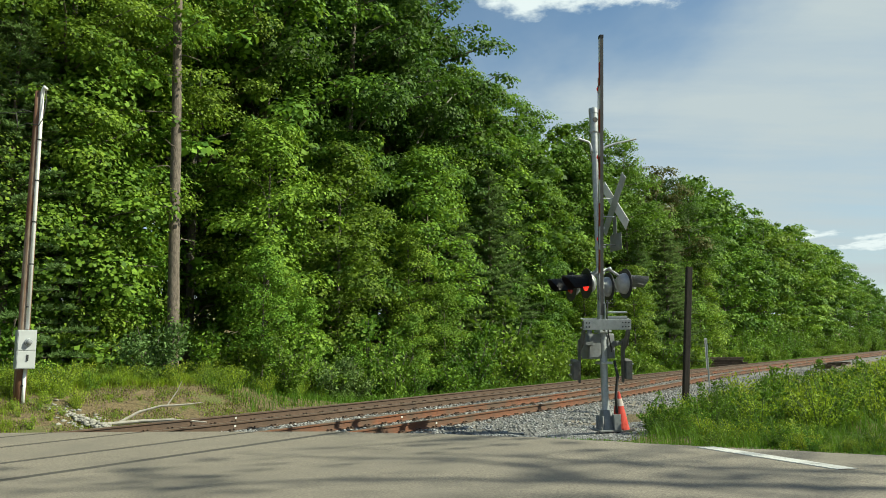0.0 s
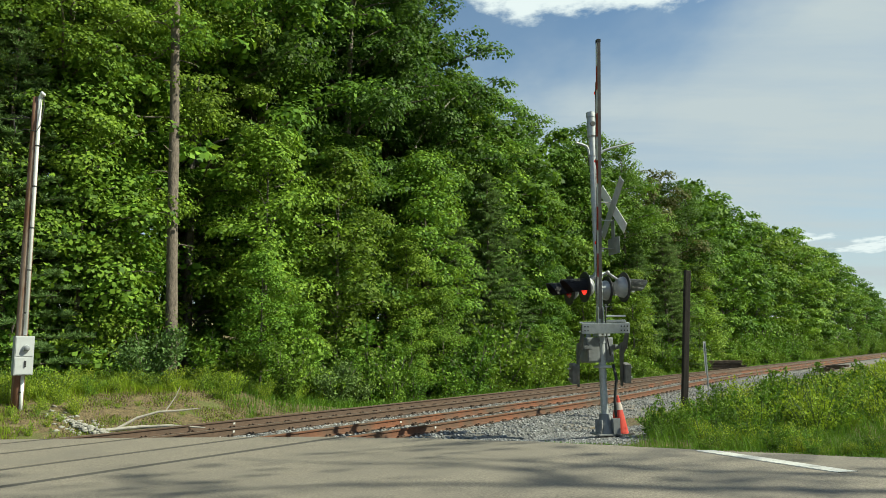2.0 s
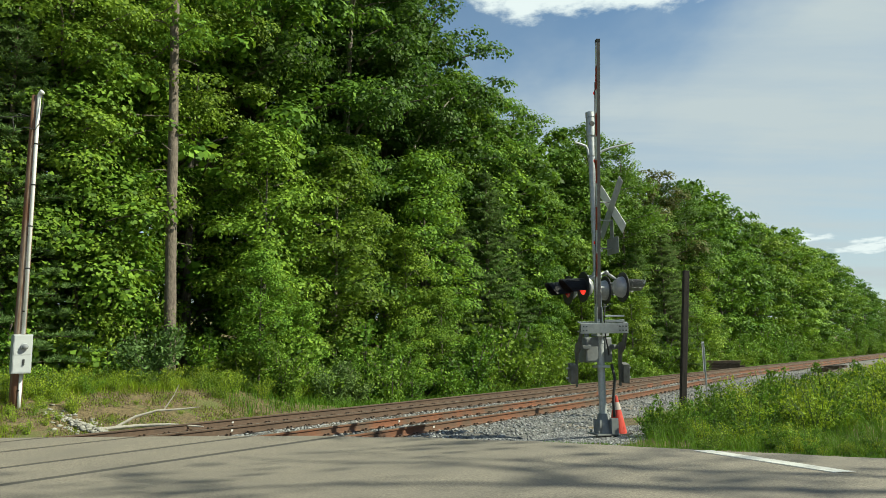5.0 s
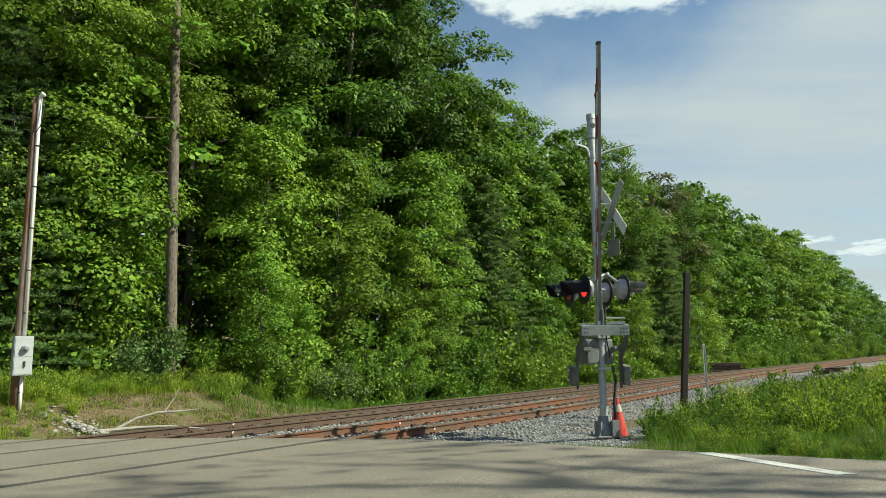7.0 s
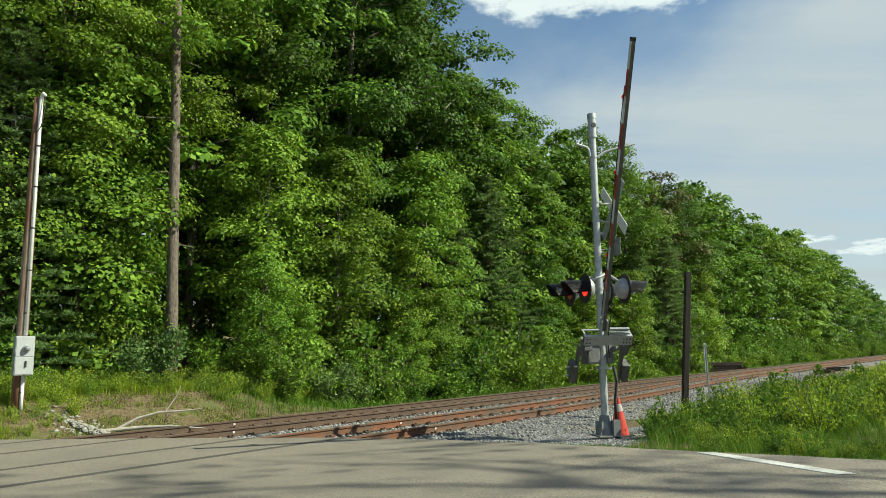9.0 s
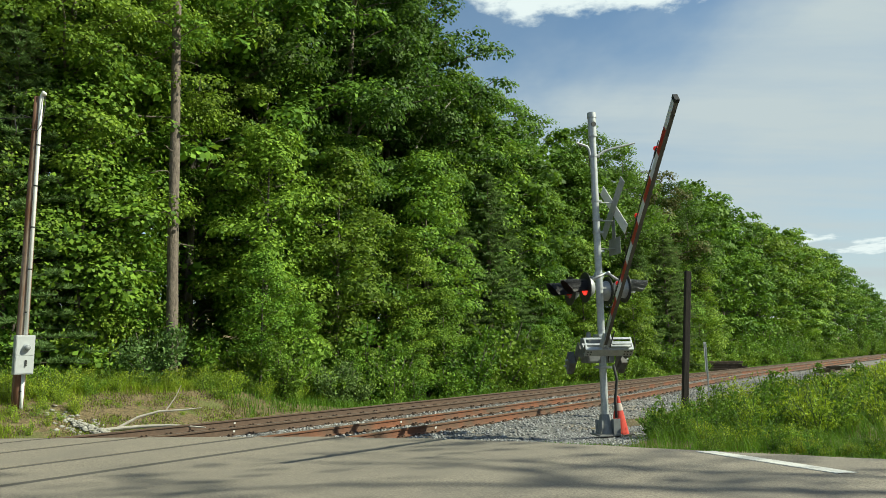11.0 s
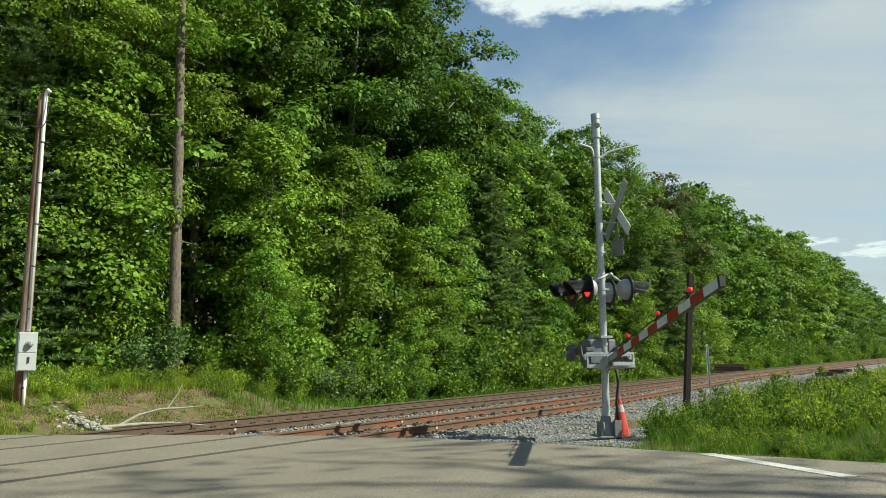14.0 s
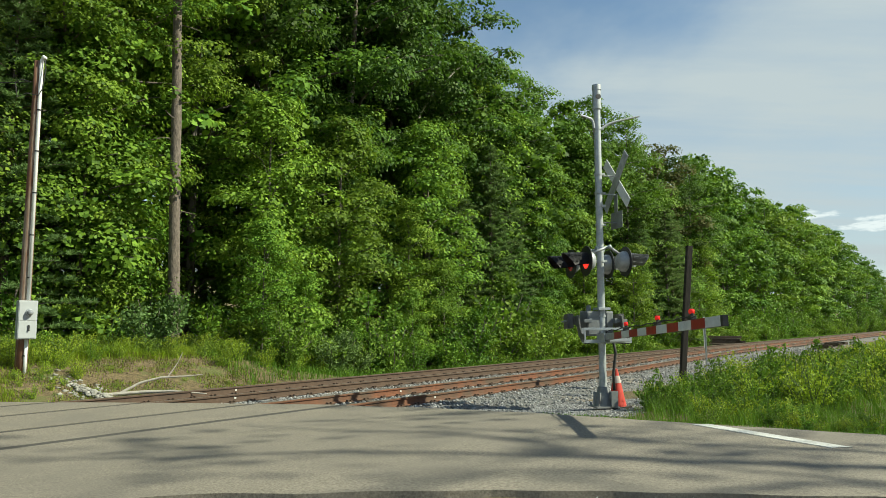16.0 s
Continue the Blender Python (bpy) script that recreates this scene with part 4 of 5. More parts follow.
def grass(name, seed, n, place, height, width, mat, label):
    """Bent blades: two quads each, from arrays."""
    rng = np.random.default_rng(seed)
    base = np.array([place(rng) for _ in range(n)])
    az = rng.uniform(0, 2 * np.pi, n)
    h = height * rng.uniform(0.45, 1.25, n) * (base[:, 3] if base.shape[1] > 3 else 1)
    base = base[:, :3]
    bend = h * rng.uniform(0.15, 0.75, n)
    d = np.stack([np.cos(az), np.sin(az), 0 * az], 1)
    sd = np.stack([-np.sin(az), np.cos(az), 0 * az], 1) * (width * rng.uniform(0.6, 1.3, n))[:, None]
    up = np.array((0, 0, 1.0))
    m = base + up * (h * 0.6)[:, None] + d * (bend * 0.3)[:, None]
    t = base + up * h[:, None] + d * bend[:, None]
    V = np.stack([base - sd, base + sd, m + sd * 0.8, m - sd * 0.8, t + sd * 0.12, t - sd * 0.12], 1)
    k = np.arange(n)[:, None] * 6
    F = np.concatenate([k + np.array((0, 1, 2, 3)), k + np.array((3, 2, 4, 5))])
    return tagged(raw(name, V.reshape(-1, 3), F, mat), label, "grass", kind="stuff")


def build_grass():
    def verge(rng):
        while True:
            x, y = rng.uniform(3.2, 30), 9 + 26 * rng.random() ** 1.6
            s, p = sp(x, y)
            e = y - along(FAR_EDGE, x)
            if e < 0.48 or rng.random() > smooth(0.2, 1.7, e) * (0.35 + 1.3 * smooth(-0.3, 0.4, noise.noise((x * 2.2, y * 2.2, 3)))) or p > 7.0 - 0.08 * max(0, s - 16) or p < -4 or s > 45:
                continue
            if x < 4.6 and (y > 13.2 + 1.2 * (x - 3.6) or rng.random() < 0.5):
                continue
            return x, y, ground_z(x, y) - 0.02, (0.14 + 0.86 * smooth(0.3, 2.2, e)) * (0.75 + 0.6 * noise.noise((x * 0.9, y * 0.9, 7)))
    grass("verge_grass", 51, 62000, verge, 0.40, 0.0042, VERGE_GRASS, "tall lush green grass on the road verge")

    grass('verge_straw', 58, 2500, verge, 0.36, 0.003, DRY_GRASS, 'dry pale grass stalks among the verge grass')

    def fringe(rng):
        x = rng.uniform(1.6, 9.0)
        y = along(FAR_EDGE, x) + abs(rng.normal(0.05, 0.22)) + 0.03
        return x, y, ground_z(x, y) - 0.01
    grass("fringe_grass", 52, 4000, fringe, 0.06, 0.006, VERGE_GRASS, "short grass along the asphalt edge")

    def bank(rng):
        while True:
            s, p = rng.uniform(-1, 18), 15.6 + 5.4 * rng.random()
            v = tr(s, p)
            if v.y < along(FAR_EDGE, v.x) + 0.25:
                continue
            bare = 0.35 * noise.noise((s * 0.8, p * 1.2, 4.0)) + 0.75 * smooth(18.9, 17.4, p) * smooth(5.5, 7.5, s)
            if rng.random() < smooth(-0.1, 0.45, bare):
                continue
            return v.x, v.y, ground_z(v.x, v.y) - 0.02, 0.85 + 0.9 * noise.noise((s * 1.3, p * 1.3, 2.0))
    grass("bank_grass", 53, 40000, bank, 0.26, 0.005, GRASS, "yellow-green grass on the earth bank")
    grass("dry_bank_grass", 54, 14000, bank, 0.16, 0.006, DRY_GRASS, "dry straw-coloured grass on the earth bank")

    def litter(rng):
        while True:
            s, p = rng.uniform(4.5, 14), rng.uniform(15.5, 18.6)
            v = tr(s, p)
            if v.y > along(FAR_EDGE, v.x) + 0.12 and rng.random() < smooth(-0.35, 0.35, noise.noise((s * 1.1, p * 1.6, 9))):
                return v.x, v.y, ground_z(v.x, v.y)
    grass("dry_litter", 56, 7500, litter, 0.055, 0.009, DRY_GRASS, "dry dead grass and twigs on bare earth")
    grass("low_sprouts", 57, 6500, litter, 0.06, 0.007, GRASS, "low green sprouts on bare earth")
    rng = np.random.default_rng(61)
    tagged(stones("earth_clods", rng, 4000, lambda: litter(rng), 0.028, CLOD), "brown earth clods on the bare bank", "soil", kind="stuff")

    def trackside(rng):
        s, p = rng.uniform(12, 110), rng.uniform(16.0, 18.6)
        while 52 < s < 61 and p < 18.4:
            s = rng.uniform(12, 110)
        v = tr(s, p)
        return v.x, v.y, ground_z(v.x, v.y) - 0.02
    grass("trackside_grass", 55, 26000, trackside, 0.32, 0.007, VERGE_GRASS, "green grass strip between ballast and woods")


# ---------------------------------------------------------------- signal mast and gate
MAST = Vector((3.27, 14.64, -0.13))
FACE = math.degrees(math.atan2(0.21, 0.98))     # the way the signals face the oncoming lane


def disc(bm, c, r, depth, axis=(1, 0, 0), r2=None, seg=28):
    c, axis = Vector(c), Vector(axis)
    return rod(bm, c - axis * depth / 2, c + axis * depth / 2, r, r2, seg)


def build_mast():
    mast = tagged(new("crossing_signal_mast"), "galvanized level crossing signal mast with red flashing lights and crossbuck", "signal mast")
    mast.matrix_basis = Matrix.Translation(MAST) @ pose(0, 0, 0, 0, 0, FACE)
    # base casting
    bm = bmesh.new()
    box(bm, (-0.24, -0.24, 0), (0.24, 0.24, 0.035), bevel=0.01)
    rod(bm, (0, 0, 0.03), (0, 0, 0.42), 0.19, 0.105, 20)
    for a in range(4):
        box(bm, (0.07, -0.012, 0.03), (0.21, 0.012, 0.30), pose(0, 0, 0, 0, 0, 45 + 90 * a))
    for sx in (-0.19, 0.19):
        for sy in (-0.19, 0.19):
            rod(bm, (sx, sy, 0.03), (sx, sy, 0.09), 0.018, seg=6)
    part("base", bm, GALV_DULL, mast)
    bm = bmesh.new()
    box(bm, (0.07, -0.24, 0.04), (0.20, -0.12, 0.33), bevel=0.012)
    box(bm, (0.062, -0.252, 0.03), (0.208, -0.238, 0.34), bevel=0.004)
    part("junction_box", bm, GALV_DULL, mast)
    bm = bmesh.new()
    rod(bm, (0, 0, 0.35), (0, 0, 6.28), 0.075, 0.072, 24)
    part("pole", bm, GALV, mast, smooth=False)
    bm = bmesh.new()
    rod(bm, (0, 0, 6.25), (0, 0, 6.72), 0.088, seg=24)
    rod(bm, (0, 0, 6.22), (0, 0, 6.27), 0.096, seg=24)
    rod(bm, (0, 0, 6.64), (0, 0, 6.75), 0.098, 0.094, 24)
    part("pole_cap", bm, GALV, mast)
    # no hole is cut: a black disc paints the dark inside of the cap
    bm = bmesh.new()
    disc(bm, (0.0, -0.086, 6.48), 0.055, 0.02, (0, 1, 0), seg=18)
    part("cap_opening", bm, BLACK, mast)
    for z in (2.98, 3.75, 4.15, 4.42, 4.82, 5.80, 1.85):
        bm = bmesh.new()
        rod(bm, (0, 0, z - 0.022), (0, 0, z + 0.022), 0.086, seg=20)
        box(bm, (0.075, -0.03, z - 0.02), (0.14, 0.03, z + 0.02), bevel=0.004)
        part("band_clamp", bm, GALV, mast)
    # two upper arms
    for pts in ([(-0.08, -0.02, 5.80), (-0.10, -0.02, 5.93), (-0.14, -0.02, 6.0), (-0.38, -0.02, 6.07)],
                [(0.08, -0.02, 5.80), (0.22, -0.03, 5.90), (0.40, -0.05, 5.97), (0.92, -0.1, 6.10)]):
        bm = bmesh.new()
        tube(bm, pts, [0.028, 0.026, 0.024, 0.02], 10)
        part("upper_arm", bm, GALV, mast)
    # crossbuck: two crossed blades on stand-off rods
    xz, xo = 4.66, 0.385
    cross = part("crossbuck", rod(bmesh.new(), (0.07, 0, xz - 0.26), (xo, 0, xz - 0.26), 0.012), GALV, mast, "crossed white blades seen from their grey back")
    bm = bmesh.new()
    rod(bm, (0.07, 0, xz + 0.13), (xo, 0, xz + 0.13), 0.012)
    part("standoff_rod", bm, GALV, cross)
    for a, off in ((45, 0.0), (-45, 0.022)):
        bm = bmesh.new()
        box(bm, (-0.006, -0.115, -0.74), (0.006, 0.115, 0.74), pose(xo + off, 0, xz, a), bevel=0.003)
        blade = part("blade", bm, ALU if a > 0 else WHITE_SHEET, cross)
        bm = bmesh.new()
        for k in range(5):
            box(bm, (0.007, -0.075, -0.56 + k * 0.24), (0.010, 0.075, -0.40 + k * 0.24), pose(xo + off, 0, xz, a))
        part("lettering_bars", bm, BLACK, blade)
    # small plate below
    bm = bmesh.new()
    box(bm, (xo, -0.27, 3.68), (xo + 0.008, 0.27, 4.03), bevel=0.002)
    box(bm, (xo - 0.006, -0.075, 4.0), (xo + 0.002, 0.075, 4.42), bevel=0.002)
    rod(bm, (0.07, 0, 3.80), (xo, 0, 3.80), 0.012)
    part("track_count_plate", bm, GALV_DULL, mast, "grey back of a small sign plate")
    # light cross arm and four lights
    bm = bmesh.new()
    rod(bm, (0, -0.46, 3.24), (0, 0.46, 3.24), 0.028, seg=12)
    rod(bm, (0, -0.05, 3.24), (0, 0.05, 3.24), 0.095, seg=20)
    for sy in (-0.46, 0.46):
        bmesh.ops.create_uvsphere(bm, u_segments=12, v_segments=8, radius=0.042, matrix=Matrix.Translation((0, sy, 3.24)))
    part("cross_arm", bm, GALV, mast)
    for side in (-1, 1):
        ext = 0.13 if side < 0 else 0.0
        for sy in (-0.40, 0.40):
            light = part("flashing_light", light_mesh(side, sy, ext), ALU, mast, "round signal light in an aluminium housing", True)
            bm = bmesh.new()
            disc(bm, (side * (0.36 + ext), sy, 2.95), 0.305, 0.012, seg=36)
            part("background", bm, BLACK, light, "round black backing plate")
            bm = bmesh.new()
            # hood: half tube open below, longer on top
            rad, n = 0.18, 18
            ring = []
            for k in range(n + 1):
                an = math.radians(-25 + 230 * k / n)
                le = 0.30 + 0.20 * math.sin(max(0, math.radians(180 * k / n)))
                y, z = rad * math.cos(an), rad * math.sin(an)
                ring.append((bm.verts.new((side * (0.366 + ext), sy + y, 2.95 + z)), bm.verts.new((side * (0.366 + ext + le), sy + y * 0.97, 2.93 + z * 0.97))))
            for r0, r1 in zip(ring, ring[1:]):
                bm.faces.new((r0[0], r1[0], r1[1], r0[1]))
            bmesh.ops.solidify(bm, geom=bm.faces[:], thickness=0.006)
            part("hood", bm, BLACK if side < 0 else ALU, light, smooth=True)
            bm = bmesh.new()
            rod(bm, (side * (0.362 + ext), sy, 2.95), (side * (0.395 + ext), sy, 2.95), 0.165, 0.11, 28)
            part("lens", bm, LENS_ON if (side < 0 and sy < 0) else LENS_DIM, light, "red glass lens")
    # drive box behind the gate arms
    gate_box = part("gate_mechanism", box(bmesh.new(), (-0.34, -0.05, 1.44), (0.24, 0.34, 1.95), bevel=0.03), GALV_DULL, mast, "grey steel gate drive housing")
    bm = bmesh.new()
    box(bm, (-0.32, -0.066, 1.47), (-0.085, -0.045, 1.92), bevel=0.01)
    part("cover", box(bmesh.new(), (0.085, -0.066, 1.47), (0.22, -0.045, 1.92), bevel=0.01), GALV_DULL, gate_box)
    part("cover", bm, GALV_DULL, gate_box)
    bm = bmesh.new()
    rod(bm, (-0.24, 0.1, 1.93), (-0.24, 0.1, 2.05), 0.05, seg=14)
    rod(bm, (-0.24, 0.1, 2.03), (-0.24, 0.1, 2.07), 0.035, seg=6)
    part("vent_cap", bm, GALV_DULL, gate_box)
    for z in (1.36, 2.0):
        part("saddle", box(bmesh.new(), (-0.13, -0.16, z - 0.03), (0.13, 0.12, z + 0.02), bevel=0.008), GALV, gate_box)
    for a, b, c in ((-0.47, -0.30, -0.33), (0.20, 0.47, 0.23)):
        bm = bmesh.new()
        box(bm, (a, -0.215, 1.715), (b, -0.145, 1.785), bevel=0.01)
        box(bm, (c - 0.03, -0.21, 1.70), (c + 0.03, 0.0, 1.80), bevel=0.008)
        part("shaft_stub", bm, GALV_DULL, gate_box)
    bm = bmesh.new()
    tube(bm, [(0.17, -0.14, 1.40), (0.20, -0.20, 1.1), (0.16, -0.16, 0.7), (0.15, -0.2, 0.35)], [0.028] * 4, 10)
    part("cable_conduit", bm, RUBBER, mast, "black flexible cable hose", True)


def light_mesh(side, sy, ext):
    bm = bmesh.new()
    rings = []
    for x, r in ((0.356, 0.215), (0.31, 0.21), (0.25, 0.185), (0.20, 0.14), (0.175, 0.08), (0.17, 0.005)):
        rings.append([bm.verts.new((side * (x + ext), sy + r * math.cos(2 * math.pi * k / 24), 2.95 + r * math.sin(2 * math.pi * k / 24))) for k in range(24)])
    for a, b in zip(rings, rings[1:]):
        for k in range(24):
            bm.faces.new((a[k], a[(k + 1) % 24], b[(k + 1) % 24], b[k]))
    rod(bm, (side * 0.02, sy, 3.24), (side * (0.24 + ext), sy, 3.10), 0.028, seg=10)
    bmesh.ops.recalc_face_normals(bm, faces=bm.faces[:])
    return bm


PIVOT = Vector((3.20, 14.46, 1.62))


def build_gate():
    """Gate arm in its upright state, about its pivot: x along the shaft, arm up along z in front of the pivot."""
    gate = tagged(new("crossing_gate"), "red and white striped crossing gate arm with three red lamps", "crossing gate")
    front = 0.357
    AX = -0.095
    for sx in (-1, 1):
        bm = bmesh.new()
        x0, x1 = sorted((sx * 0.43, sx * 0.46))
        prof = [(-0.10, -0.12), (-0.30, 0.02), (-0.44, 0.30), (-0.44, 0.50), (-0.30, 0.50), (-0.27, 0.32), (-0.12, 0.12), (0.10, 0.06), (0.12, -0.10),
                (0.10, -0.45), (0.06, -0.80), (-0.04, -0.80), (-0.05, -0.40)]
        extrude_profile(bm, [(y, z, 0) for y, z in prof], Matrix(((0, 0, 1, x0), (1, 0, 0, 0), (0, 1, 0, 0), (0, 0, 0, 1))),
                        Matrix(((0, 0, 1, x1), (1, 0, 0, 0), (0, 1, 0, 0), (0, 0, 0, 1))))
        part("side_arm", bm, STEEL_DARK, gate)
        bm = bmesh.new()
        a, b = sorted((sx * 0.47, sx * 0.60))
        box(bm, (a, -0.13, -0.72), (b, 0.17, -0.34), bevel=0.012)
        weight = part("counterweight", bm, STEEL_DARK, gate, "grey steel counterweight block")
        for z in (-0.63, -0.43):
            part("bolt", rod(bmesh.new(), (sx * 0.60, 0.02, z), (sx * 0.66, 0.02, z), 0.018, seg=6), GALV, weight)
    # cross channel: web plate with an open flange frame behind it
    bm = bmesh.new()
    box(bm, (-0.47, -0.465, 0.34), (0.47, -0.447, 0.54), bevel=0.004)
    for z in (0.35, 0.53):
        box(bm, (-0.47, -0.447, z - 0.01), (0.47, -0.40, z + 0.01), bevel=0.003)
        box(bm, (-0.47, -0.21, z - 0.01), (0.47, -0.165, z + 0.01), bevel=0.003)
        for x in (-0.46, 0.44):
            box(bm, (x, -0.41, z - 0.009), (x + 0.03, -0.20, z + 0.009), bevel=0.003)
    channel = part("channel", bm, GALV, gate, "galvanized cross channel")
    for sx in (-0.42, -0.36, 0.30, 0.36, 0.42):
        for z in (0.40, 0.48):
            part("bolt", rod(bmesh.new(), (sx, -0.465, z), (sx, -0.48, z), 0.014, seg=6), BLACK, channel)
    bm = bmesh.new()
    for sx in (AX - 0.052, AX + 0.052):
        box(bm, (sx - 0.008, -0.46, 0.30), (sx + 0.008, -0.28, 0.86), bevel=0.003)
    box(bm, (0.02, -0.44, 0.56), (0.40, -0.38, 0.60), bevel=0.004)
    box(bm, (0.02, -0.44, 0.66), (0.40, -0.38, 0.69), bevel=0.004)
    part("arm_bracket", bm, GALV, gate)
    # tapering hollow arm in alternating bands
    z0, z1 = 0.62, 6.11
    stops = [0.62] + [1.45 + 0.46 * k for k in range(11)]

    def half(z):
        f = (z - z0) / (z1 - z0)
        return 0.058 + 0.006 * f, 0.032
    for i, (a, b) in enumerate(zip(stops, stops[1:])):
        bm = bmesh.new()
        (wa, ta), (wb, tb) = half(a), half(b)
        v = [bm.verts.new(p) for p in ((AX - ta, -front - wa, a), (AX + ta, -front - wa, a), (AX + ta, -front + wa, a), (AX - ta, -front + wa, a),
                                       (AX - tb, -front - wb, b), (AX + tb, -front - wb, b), (AX + tb, -front + wb, b), (AX - tb, -front + wb, b))]
        for f in ((0, 1, 2, 3), (4, 5, 6, 7), (0, 1, 5, 4), (1, 2, 6, 5), (2, 3, 7, 6), (3, 0, 4, 7)):
            bm.faces.new([v[k] for k in f])
        bmesh.ops.recalc_face_normals(bm, faces=bm.faces[:])
        for f in bm.faces:
            if abs(f.normal.x) < 0.5:
                f.material_index = 1
        part("arm_section", bm, (GALV if i == 0 else RED_SHEET if i % 2 else WHITE_SHEET, ARM_EDGE), gate,
             "bare aluminium arm root" if i == 0 else "red reflective band" if i % 2 else "white reflective band")
    bm = bmesh.new()
    box(bm, (AX - 0.036, -front - 0.067, 6.05), (AX + 0.036, -front + 0.067, 6.11), bevel=0.004)
    part("end_cap", bm, BLACK, gate, "black end cap")
    for z in (2.12, 3.75, 5.10):
        lamp = part("arm_lamp", box(bmesh.new(), (AX - 0.04, -front + 0.066, z - 0.09), (AX + 0.04, -front + 0.12, z + 0.05), bevel=0.008), BLACK, gate, "red lamp on a black bracket")
        bm = bmesh.new()
        disc(bm, (AX, -front + 0.175, z), 0.036, 0.05, seg=20)
        bmesh.ops.create_uvsphere(bm, u_segments=16, v_segments=8, radius=0.035, matrix=Matrix.Translation((AX - 0.025, -front + 0.175, z)) @ Matrix.Diagonal((0.5, 1, 1, 1)))
        part("lamp_lens", bm, LENS_ARM, lamp, "glowing red lens", True)
        bm = bmesh.new()
        rod(bm, (AX, -front + 0.12, z), (AX, -front + 0.16, z), 0.03, seg=10)
        part("lamp_neck", bm, BLACK, lamp)
    bm = bmesh.new()
    n = 26
    tube(bm, [(AX - 0.03, -front + 0.09 + 0.025 * abs(math.sin(k * 0.75)), 0.9 + 4.4 * k / n) for k in range(n + 1)], [0.009] * (n + 1), 5)
    part("lamp_cable", bm, RUBBER, gate, "black lamp cable clipped to the arm")
    bm = bmesh.new()
    tube(bm, [(0.05, -0.30, 0.9), (0.0, -0.42, 0.6), (0.02, -0.46, 0.25), (0.10, -0.35, 0.0), (0.18, -0.1, -0.15)], [0.013] * 5, 6)
    part("loop_cable", bm, RUBBER, gate, "black hanging cable loop")
    return gate


# ---------------------------------------------------------------- poles, cone, ties
def build_pole():
    pole = tagged(new("service_pole"), "weathered wooden service pole with meter box and conduit", "utility pole")
    x, y = -9.75, 16.5
    base = ground_z(x, y)
    pole.matrix_basis = pose(x, y, 0)
    bm = bmesh.new()
    tube(bm, [(0, 0, z) for z in np.linspace(base - 0.3, 7.84, 8)], [0.135 - 0.035 * i / 7 for i in range(8)], 18)
    part("wooden_pole", bm, POLE_WOOD, pole, smooth=True)
    bm = bmesh.new()
    tube(bm, [(0.135, -0.08, base - 0.1), (0.135, -0.08, 1.2)], [0.038, 0.038], 12)
    tube(bm, [(0.128, -0.08, 2.1), (0.105, -0.07, 7.7), (0.11, -0.07, 7.85), (0.17, -0.1, 7.92), (0.22, -0.13, 7.86)], [0.043, 0.043, 0.043, 0.045, 0.05], 12)
    part("conduit", bm, PVC, pole, "pale grey plastic conduit", True)
    for z in (0.8, 2.6, 3.6, 4.6, 5.6, 6.6):
        bm = bmesh.new()
        rod(bm, (0.118, -0.075, z), (0.118, -0.075, z + 0.03), 0.05, seg=14)
        part("conduit_strap", bm, BLACK, pole)
    meter = part("meter_box", box(bmesh.new(), (0.03, -0.36, 1.20), (0.42, -0.12, 2.08), bevel=0.012), BOX_GREY, pole, "pale grey electric meter box")
    bm = bmesh.new()
    box(bm, (0.045, -0.372, 1.62), (0.405, -0.358, 2.06), bevel=0.006)
    part("upper_cover", bm, BOX_GREY, meter)
    bm = bmesh.new()
    box(bm, (0.045, -0.372, 1.22), (0.405, -0.358, 1.60), bevel=0.006)
    part("lower_cover", bm, BOX_GREY, meter)
    bm = bmesh.new()
    rod(bm, (0.25, -0.37, 1.80), (0.25, -0.44, 1.80), 0.085, 0.075, 20)
    part("meter_ring", bm, GALV, meter)
    bm = bmesh.new()
    bmesh.ops.create_uvsphere(bm, u_segments=18, v_segments=10, radius=0.068, matrix=Matrix.Translation((0.25, -0.44, 1.80)))
    part("meter_glass", bm, GLASS_DARK, meter, smooth=True)
    bm = bmesh.new()
    box(bm, (0.23, -0.395, 1.42), (0.27, -0.372, 1.52), bevel=0.004)
    rod(bm, (0.25, -0.40, 1.40), (0.25, -0.38, 1.40), 0.02, seg=10)
    part("latch", bm, BLACK, meter)
    meter.matrix_basis = pose(0.18, -0.20, 0, 0, 0, 43) @ pose(-0.225, 0.24, 0)
    bm = bmesh.new()
    tube(bm, [(0.2, -0.1, 7.84), (0.24, -0.12, 7.6), (0.2, -0.15, 7.1), (0.12, -0.16, 6.95), (-0.15, -0.18, 7.0)], [0.012] * 5, 6)
    tube(bm, [(-0.15, -0.18, 7.0), (-0.35, -0.2, 6.9), (-0.42, -0.2, 7.25), (-0.3, -0.15, 7.35), (-0.1, -0.1, 7.3)], [0.012] * 5, 6)
    part("service_cable", bm, RUBBER, pole, "looped black service cable")
    wire = bmesh.new()
    tube(wire, [(0, 0, 0), (-2, 0.2, 0.03), (-4, 0.4, 0.12), (-8, 0.8, 0.4), (-16, 1.6, 1.2)], [0.012] * 5, 6)
    ob = tagged(part("overhead_wire", wire, RUBBER), "thin black overhead wire tied to the service pole", "wire")
    ob.matrix_basis = pose(x - 0.1, y - 0.1, 7.3)


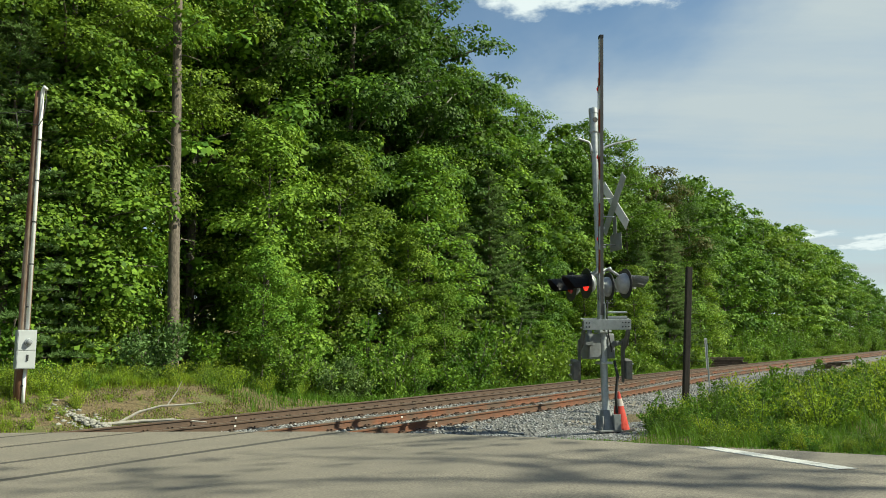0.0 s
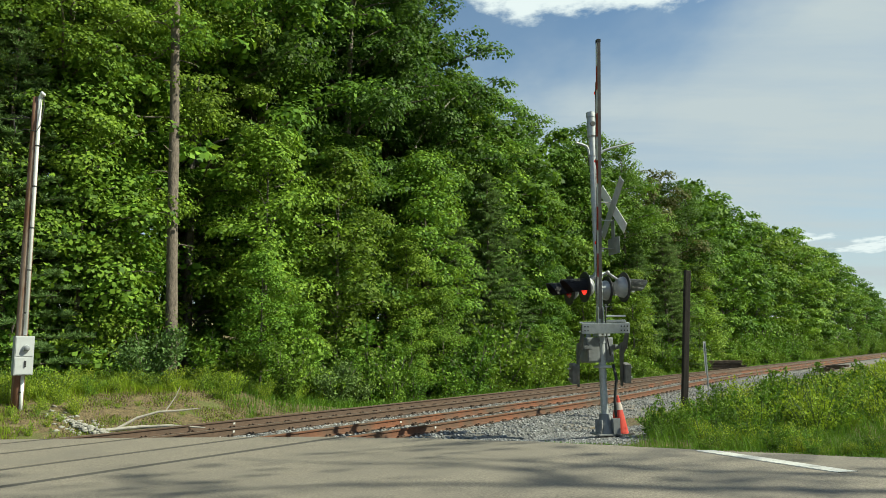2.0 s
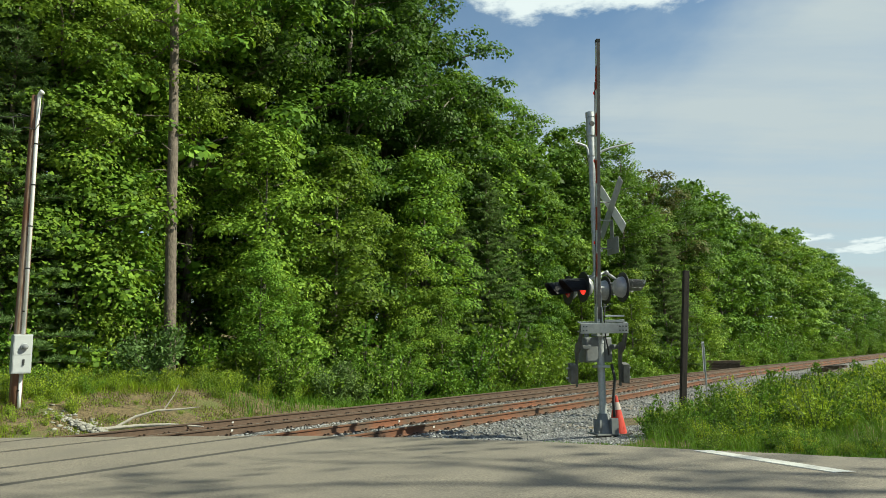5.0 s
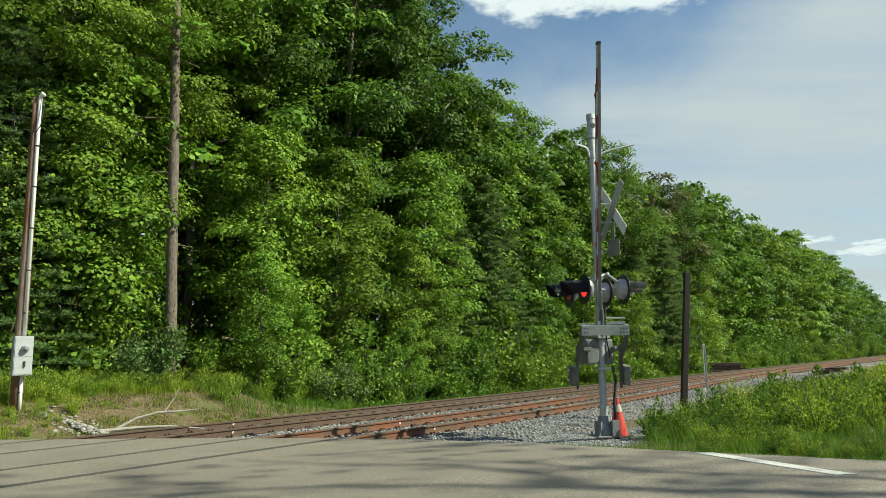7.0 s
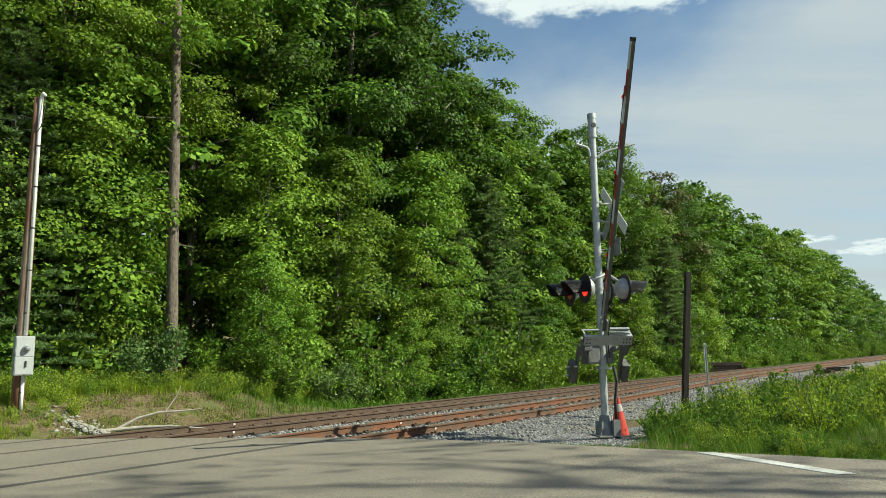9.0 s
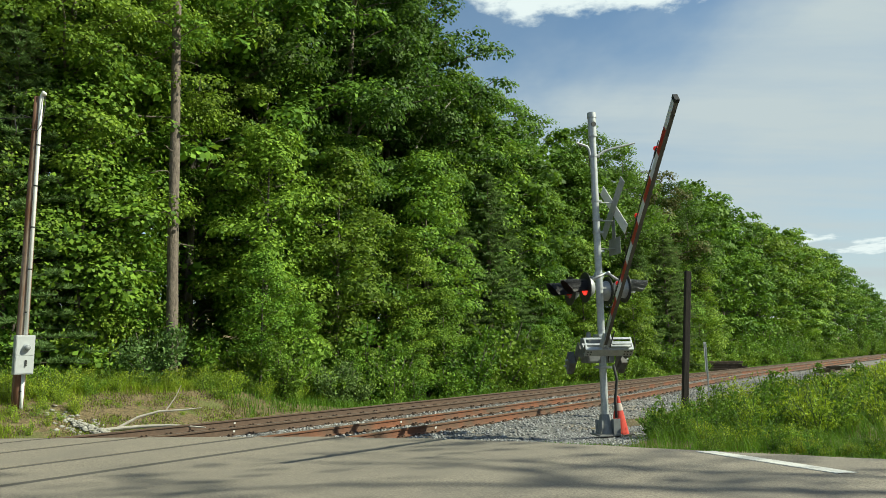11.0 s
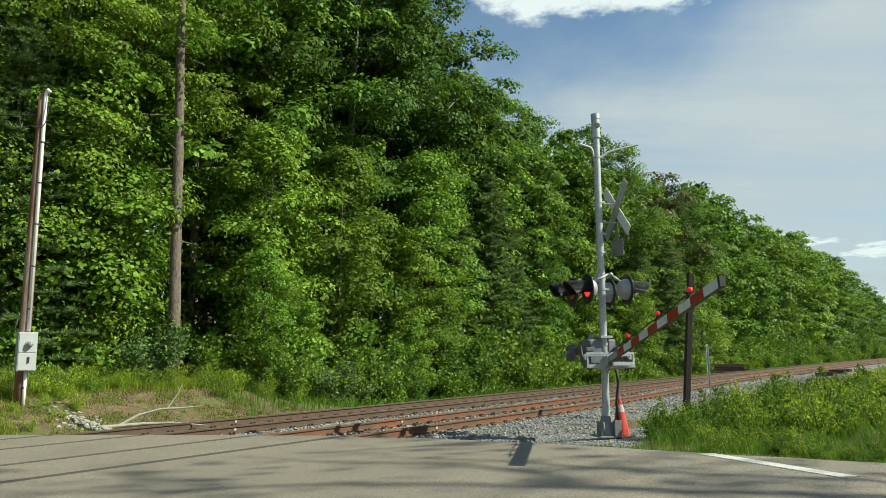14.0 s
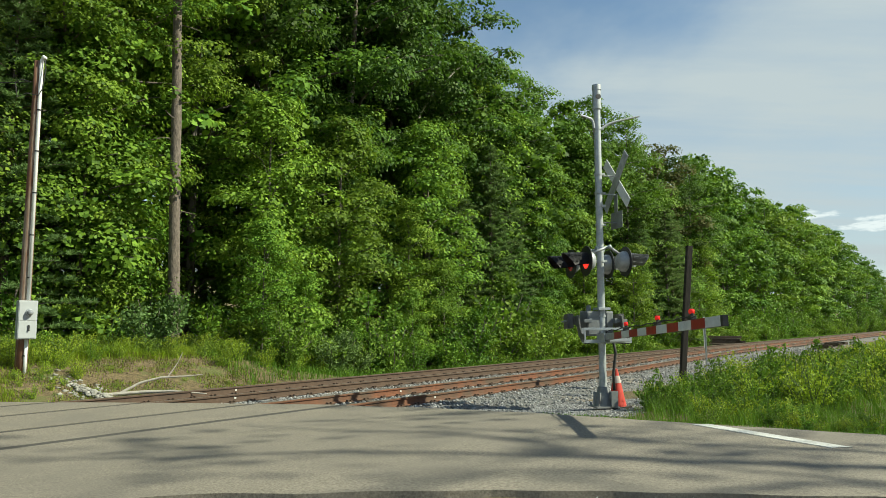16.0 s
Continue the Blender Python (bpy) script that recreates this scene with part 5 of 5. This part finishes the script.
def build_small():
    # dark square post beside the line
    x, y = 6.27, 18.8
    bm = bmesh.new()
    box(bm, (-0.072, -0.072, -0.4), (0.072, 0.072, 3.78), bevel=0.015)
    post = tagged(part("timber_post", bm, CREOSOTE), "tall dark creosoted square timber post", "post")
    post.matrix_basis = pose(x, y, ground_z(x, y) + 0.05, 0, 5.0, 4)
    # thin steel marker post
    x, y = 8.3, 22.5
    mark = tagged(new("marker_post"), "thin galvanized steel marker post with narrow plate", "marker post")
    mark.matrix_basis = pose(x, y, ground_z(x, y), 0, -1.5, 50)
    bm = bmesh.new()
    for a, b in (((-0.03, -0.006, -0.2), (0.03, 0.0, 1.98)), ((-0.03, -0.03, -0.2), (-0.024, 0.0, 1.98)), ((0.024, -0.03, -0.2), (0.03, 0.0, 1.98))):
        box(bm, a, b)
    part("post", bm, GALV, mark)
    bm = bmesh.new()
    box(bm, (-0.11, 0.004, 1.05), (0.11, 0.01, 2.02), bevel=0.002)
    part("plate", bm, GALV_DULL, mark)
    # traffic cone
    cone = tagged(new("traffic_cone"), "faded orange traffic cone with pale collar on gravel", "traffic cone")
    x, y = 3.59, 14.75
    cone.matrix_basis = pose(x, y, ground_z(x, y) + 0.02, 0, -2.5, 20) @ Matrix.Diagonal((1.15, 1.15, 1.12, 1))
    bm = bmesh.new()
    box(bm, (-0.18, -0.18, 0), (0.18, 0.18, 0.035), bevel=0.01)
    part("foot", bm, RUBBER, cone)
    bm = bmesh.new()
    tube(bm, [(0, 0, 0.03), (0, 0, 0.10), (0, 0, 0.46)], [0.155, 0.14, 0.078], 24)
    tube(bm, [(0, 0, 0.58), (0, 0, 0.70), (0, 0, 0.71)], [0.056, 0.034, 0.028], 24)
    part("body", bm, ORANGE, cone, smooth=False)
    bm = bmesh.new()
    tube(bm, [(0, 0, 0.455), (0, 0, 0.585)], [0.082, 0.059], 24)
    part("collar", bm, PVC_GREY, cone, "greyed white reflective collar")
    # stacked old ties beyond the main track
    rng = random.Random(4)
    s0, p0, az = 55.8, 16.3, math.degrees(math.atan2(0.788, 0.6157))
    bm = bmesh.new()
    box(bm, (-1.3, -0.115, 0), (1.3, 0.115, 0.18), bevel=0.015)
    me = bpy.data.meshes.new("old_tie")
    bm.to_mesh(me); bm.free(); me.materials.append(OLD_TIE)
    for row in range(4):
        for k in range(5 - row):
            v = tr(s0, p0 + 0.5) + Vector((rng.uniform(-0.2, 0.2) - 0.1 * k, k * 0.27 + row * 0.13 - 0.5, 0))
            ob = tagged(new("old_tie", me), "weathered old railway tie in a stack", "railway tie", "stacked old ties")
            ob.matrix_basis = pose(v.x + rng.uniform(-0.35, 0.35), v.y, -0.26 + row * 0.185, 0, 0, -20 + rng.uniform(-7, 7))
    for s, p, a in ((58.2, 16.6, -50), (58.9, 16.5, -80)):
        v = tr(s, p)
        ob = tagged(new("old_tie", me), "weathered old railway tie beside the stack", "railway tie", "stacked old ties")
        ob.matrix_basis = pose(v.x, v.y, -0.28, 0, 0, az + a)
    # ties dumped on the near ballast slope
    for s, p, a in ((52.0, 9.2, 24), (54.5, 9.0, 34), (50.2, 8.8, 30), (58.5, 9.4, 40)):
        v = tr(s, p)
        ob = tagged(new("old_tie", me), "dark old railway tie lying on the ballast slope", "railway tie", "dumped old ties")
        ob.matrix_basis = pose(v.x, v.y, -0.12, 0, 3, az + a)
    # pale fallen branch beside the main track
    bm = bmesh.new()
    tube(bm, [(-1.2, -0.1, 0.04), (-0.6, 0.02, 0.10), (0.0, 0.1, 0.14), (0.7, 0.1, 0.16), (1.5, 0.02, 0.10)], [0.05, 0.045, 0.04, 0.03, 0.012], 8)
    tube(bm, [(-0.5, 0.03, 0.11), (-0.1, 0.2, 0.34), (0.35, 0.3, 0.46), (0.9, 0.35, 0.48), (1.3, 0.4, 0.52)], [0.035, 0.03, 0.026, 0.02, 0.008], 7)
    tube(bm, [(0.5, 0.32, 0.47), (0.7, 0.4, 0.8), (0.8, 0.42, 1.05)], [0.018, 0.014, 0.006], 6)
    tube(bm, [(-1.2, -0.1, 0.04), (-1.7, -0.25, 0.02)], [0.05, 0.02], 7)
    ob = tagged(part("fallen_branch", bm, DEAD_WOOD), "pale forked dead branch lying on the earth bank", "branch")
    x, y = -7.0, 16.6
    ob.matrix_basis = pose(x, y, ground_z(x, y), 0, 0, 4)


build_ground()
build_road()
build_tracks()
build_ballast()
build_mast()
GATE = build_gate()
build_pole()
build_small()
build_forest()
build_undergrowth()
build_grass()


def motions():
    swing = [(0, 9.0), (7.1, 9.0), (7.5, 13.0), (8, 18.9), (8.5, 24.9), (9, 30.2), (9.2, 32.5), (10.2, 44.2), (11.3, 55.7), (11.5, 57.8), (12, 62.6), (12.5, 67.1),
             (13, 71.7), (13.5, 75.8), (14, 79.2), (14.5, 81.6), (15, 83.5), (15.5, 85.1), (16, 86.6)]
    walk(GATE, [(t, Matrix.Translation(PIVOT) @ pose(0, 0, 0, 0, 0, 2.0) @ pose(0, 0, 0, a)) for t, a in swing])


motions()
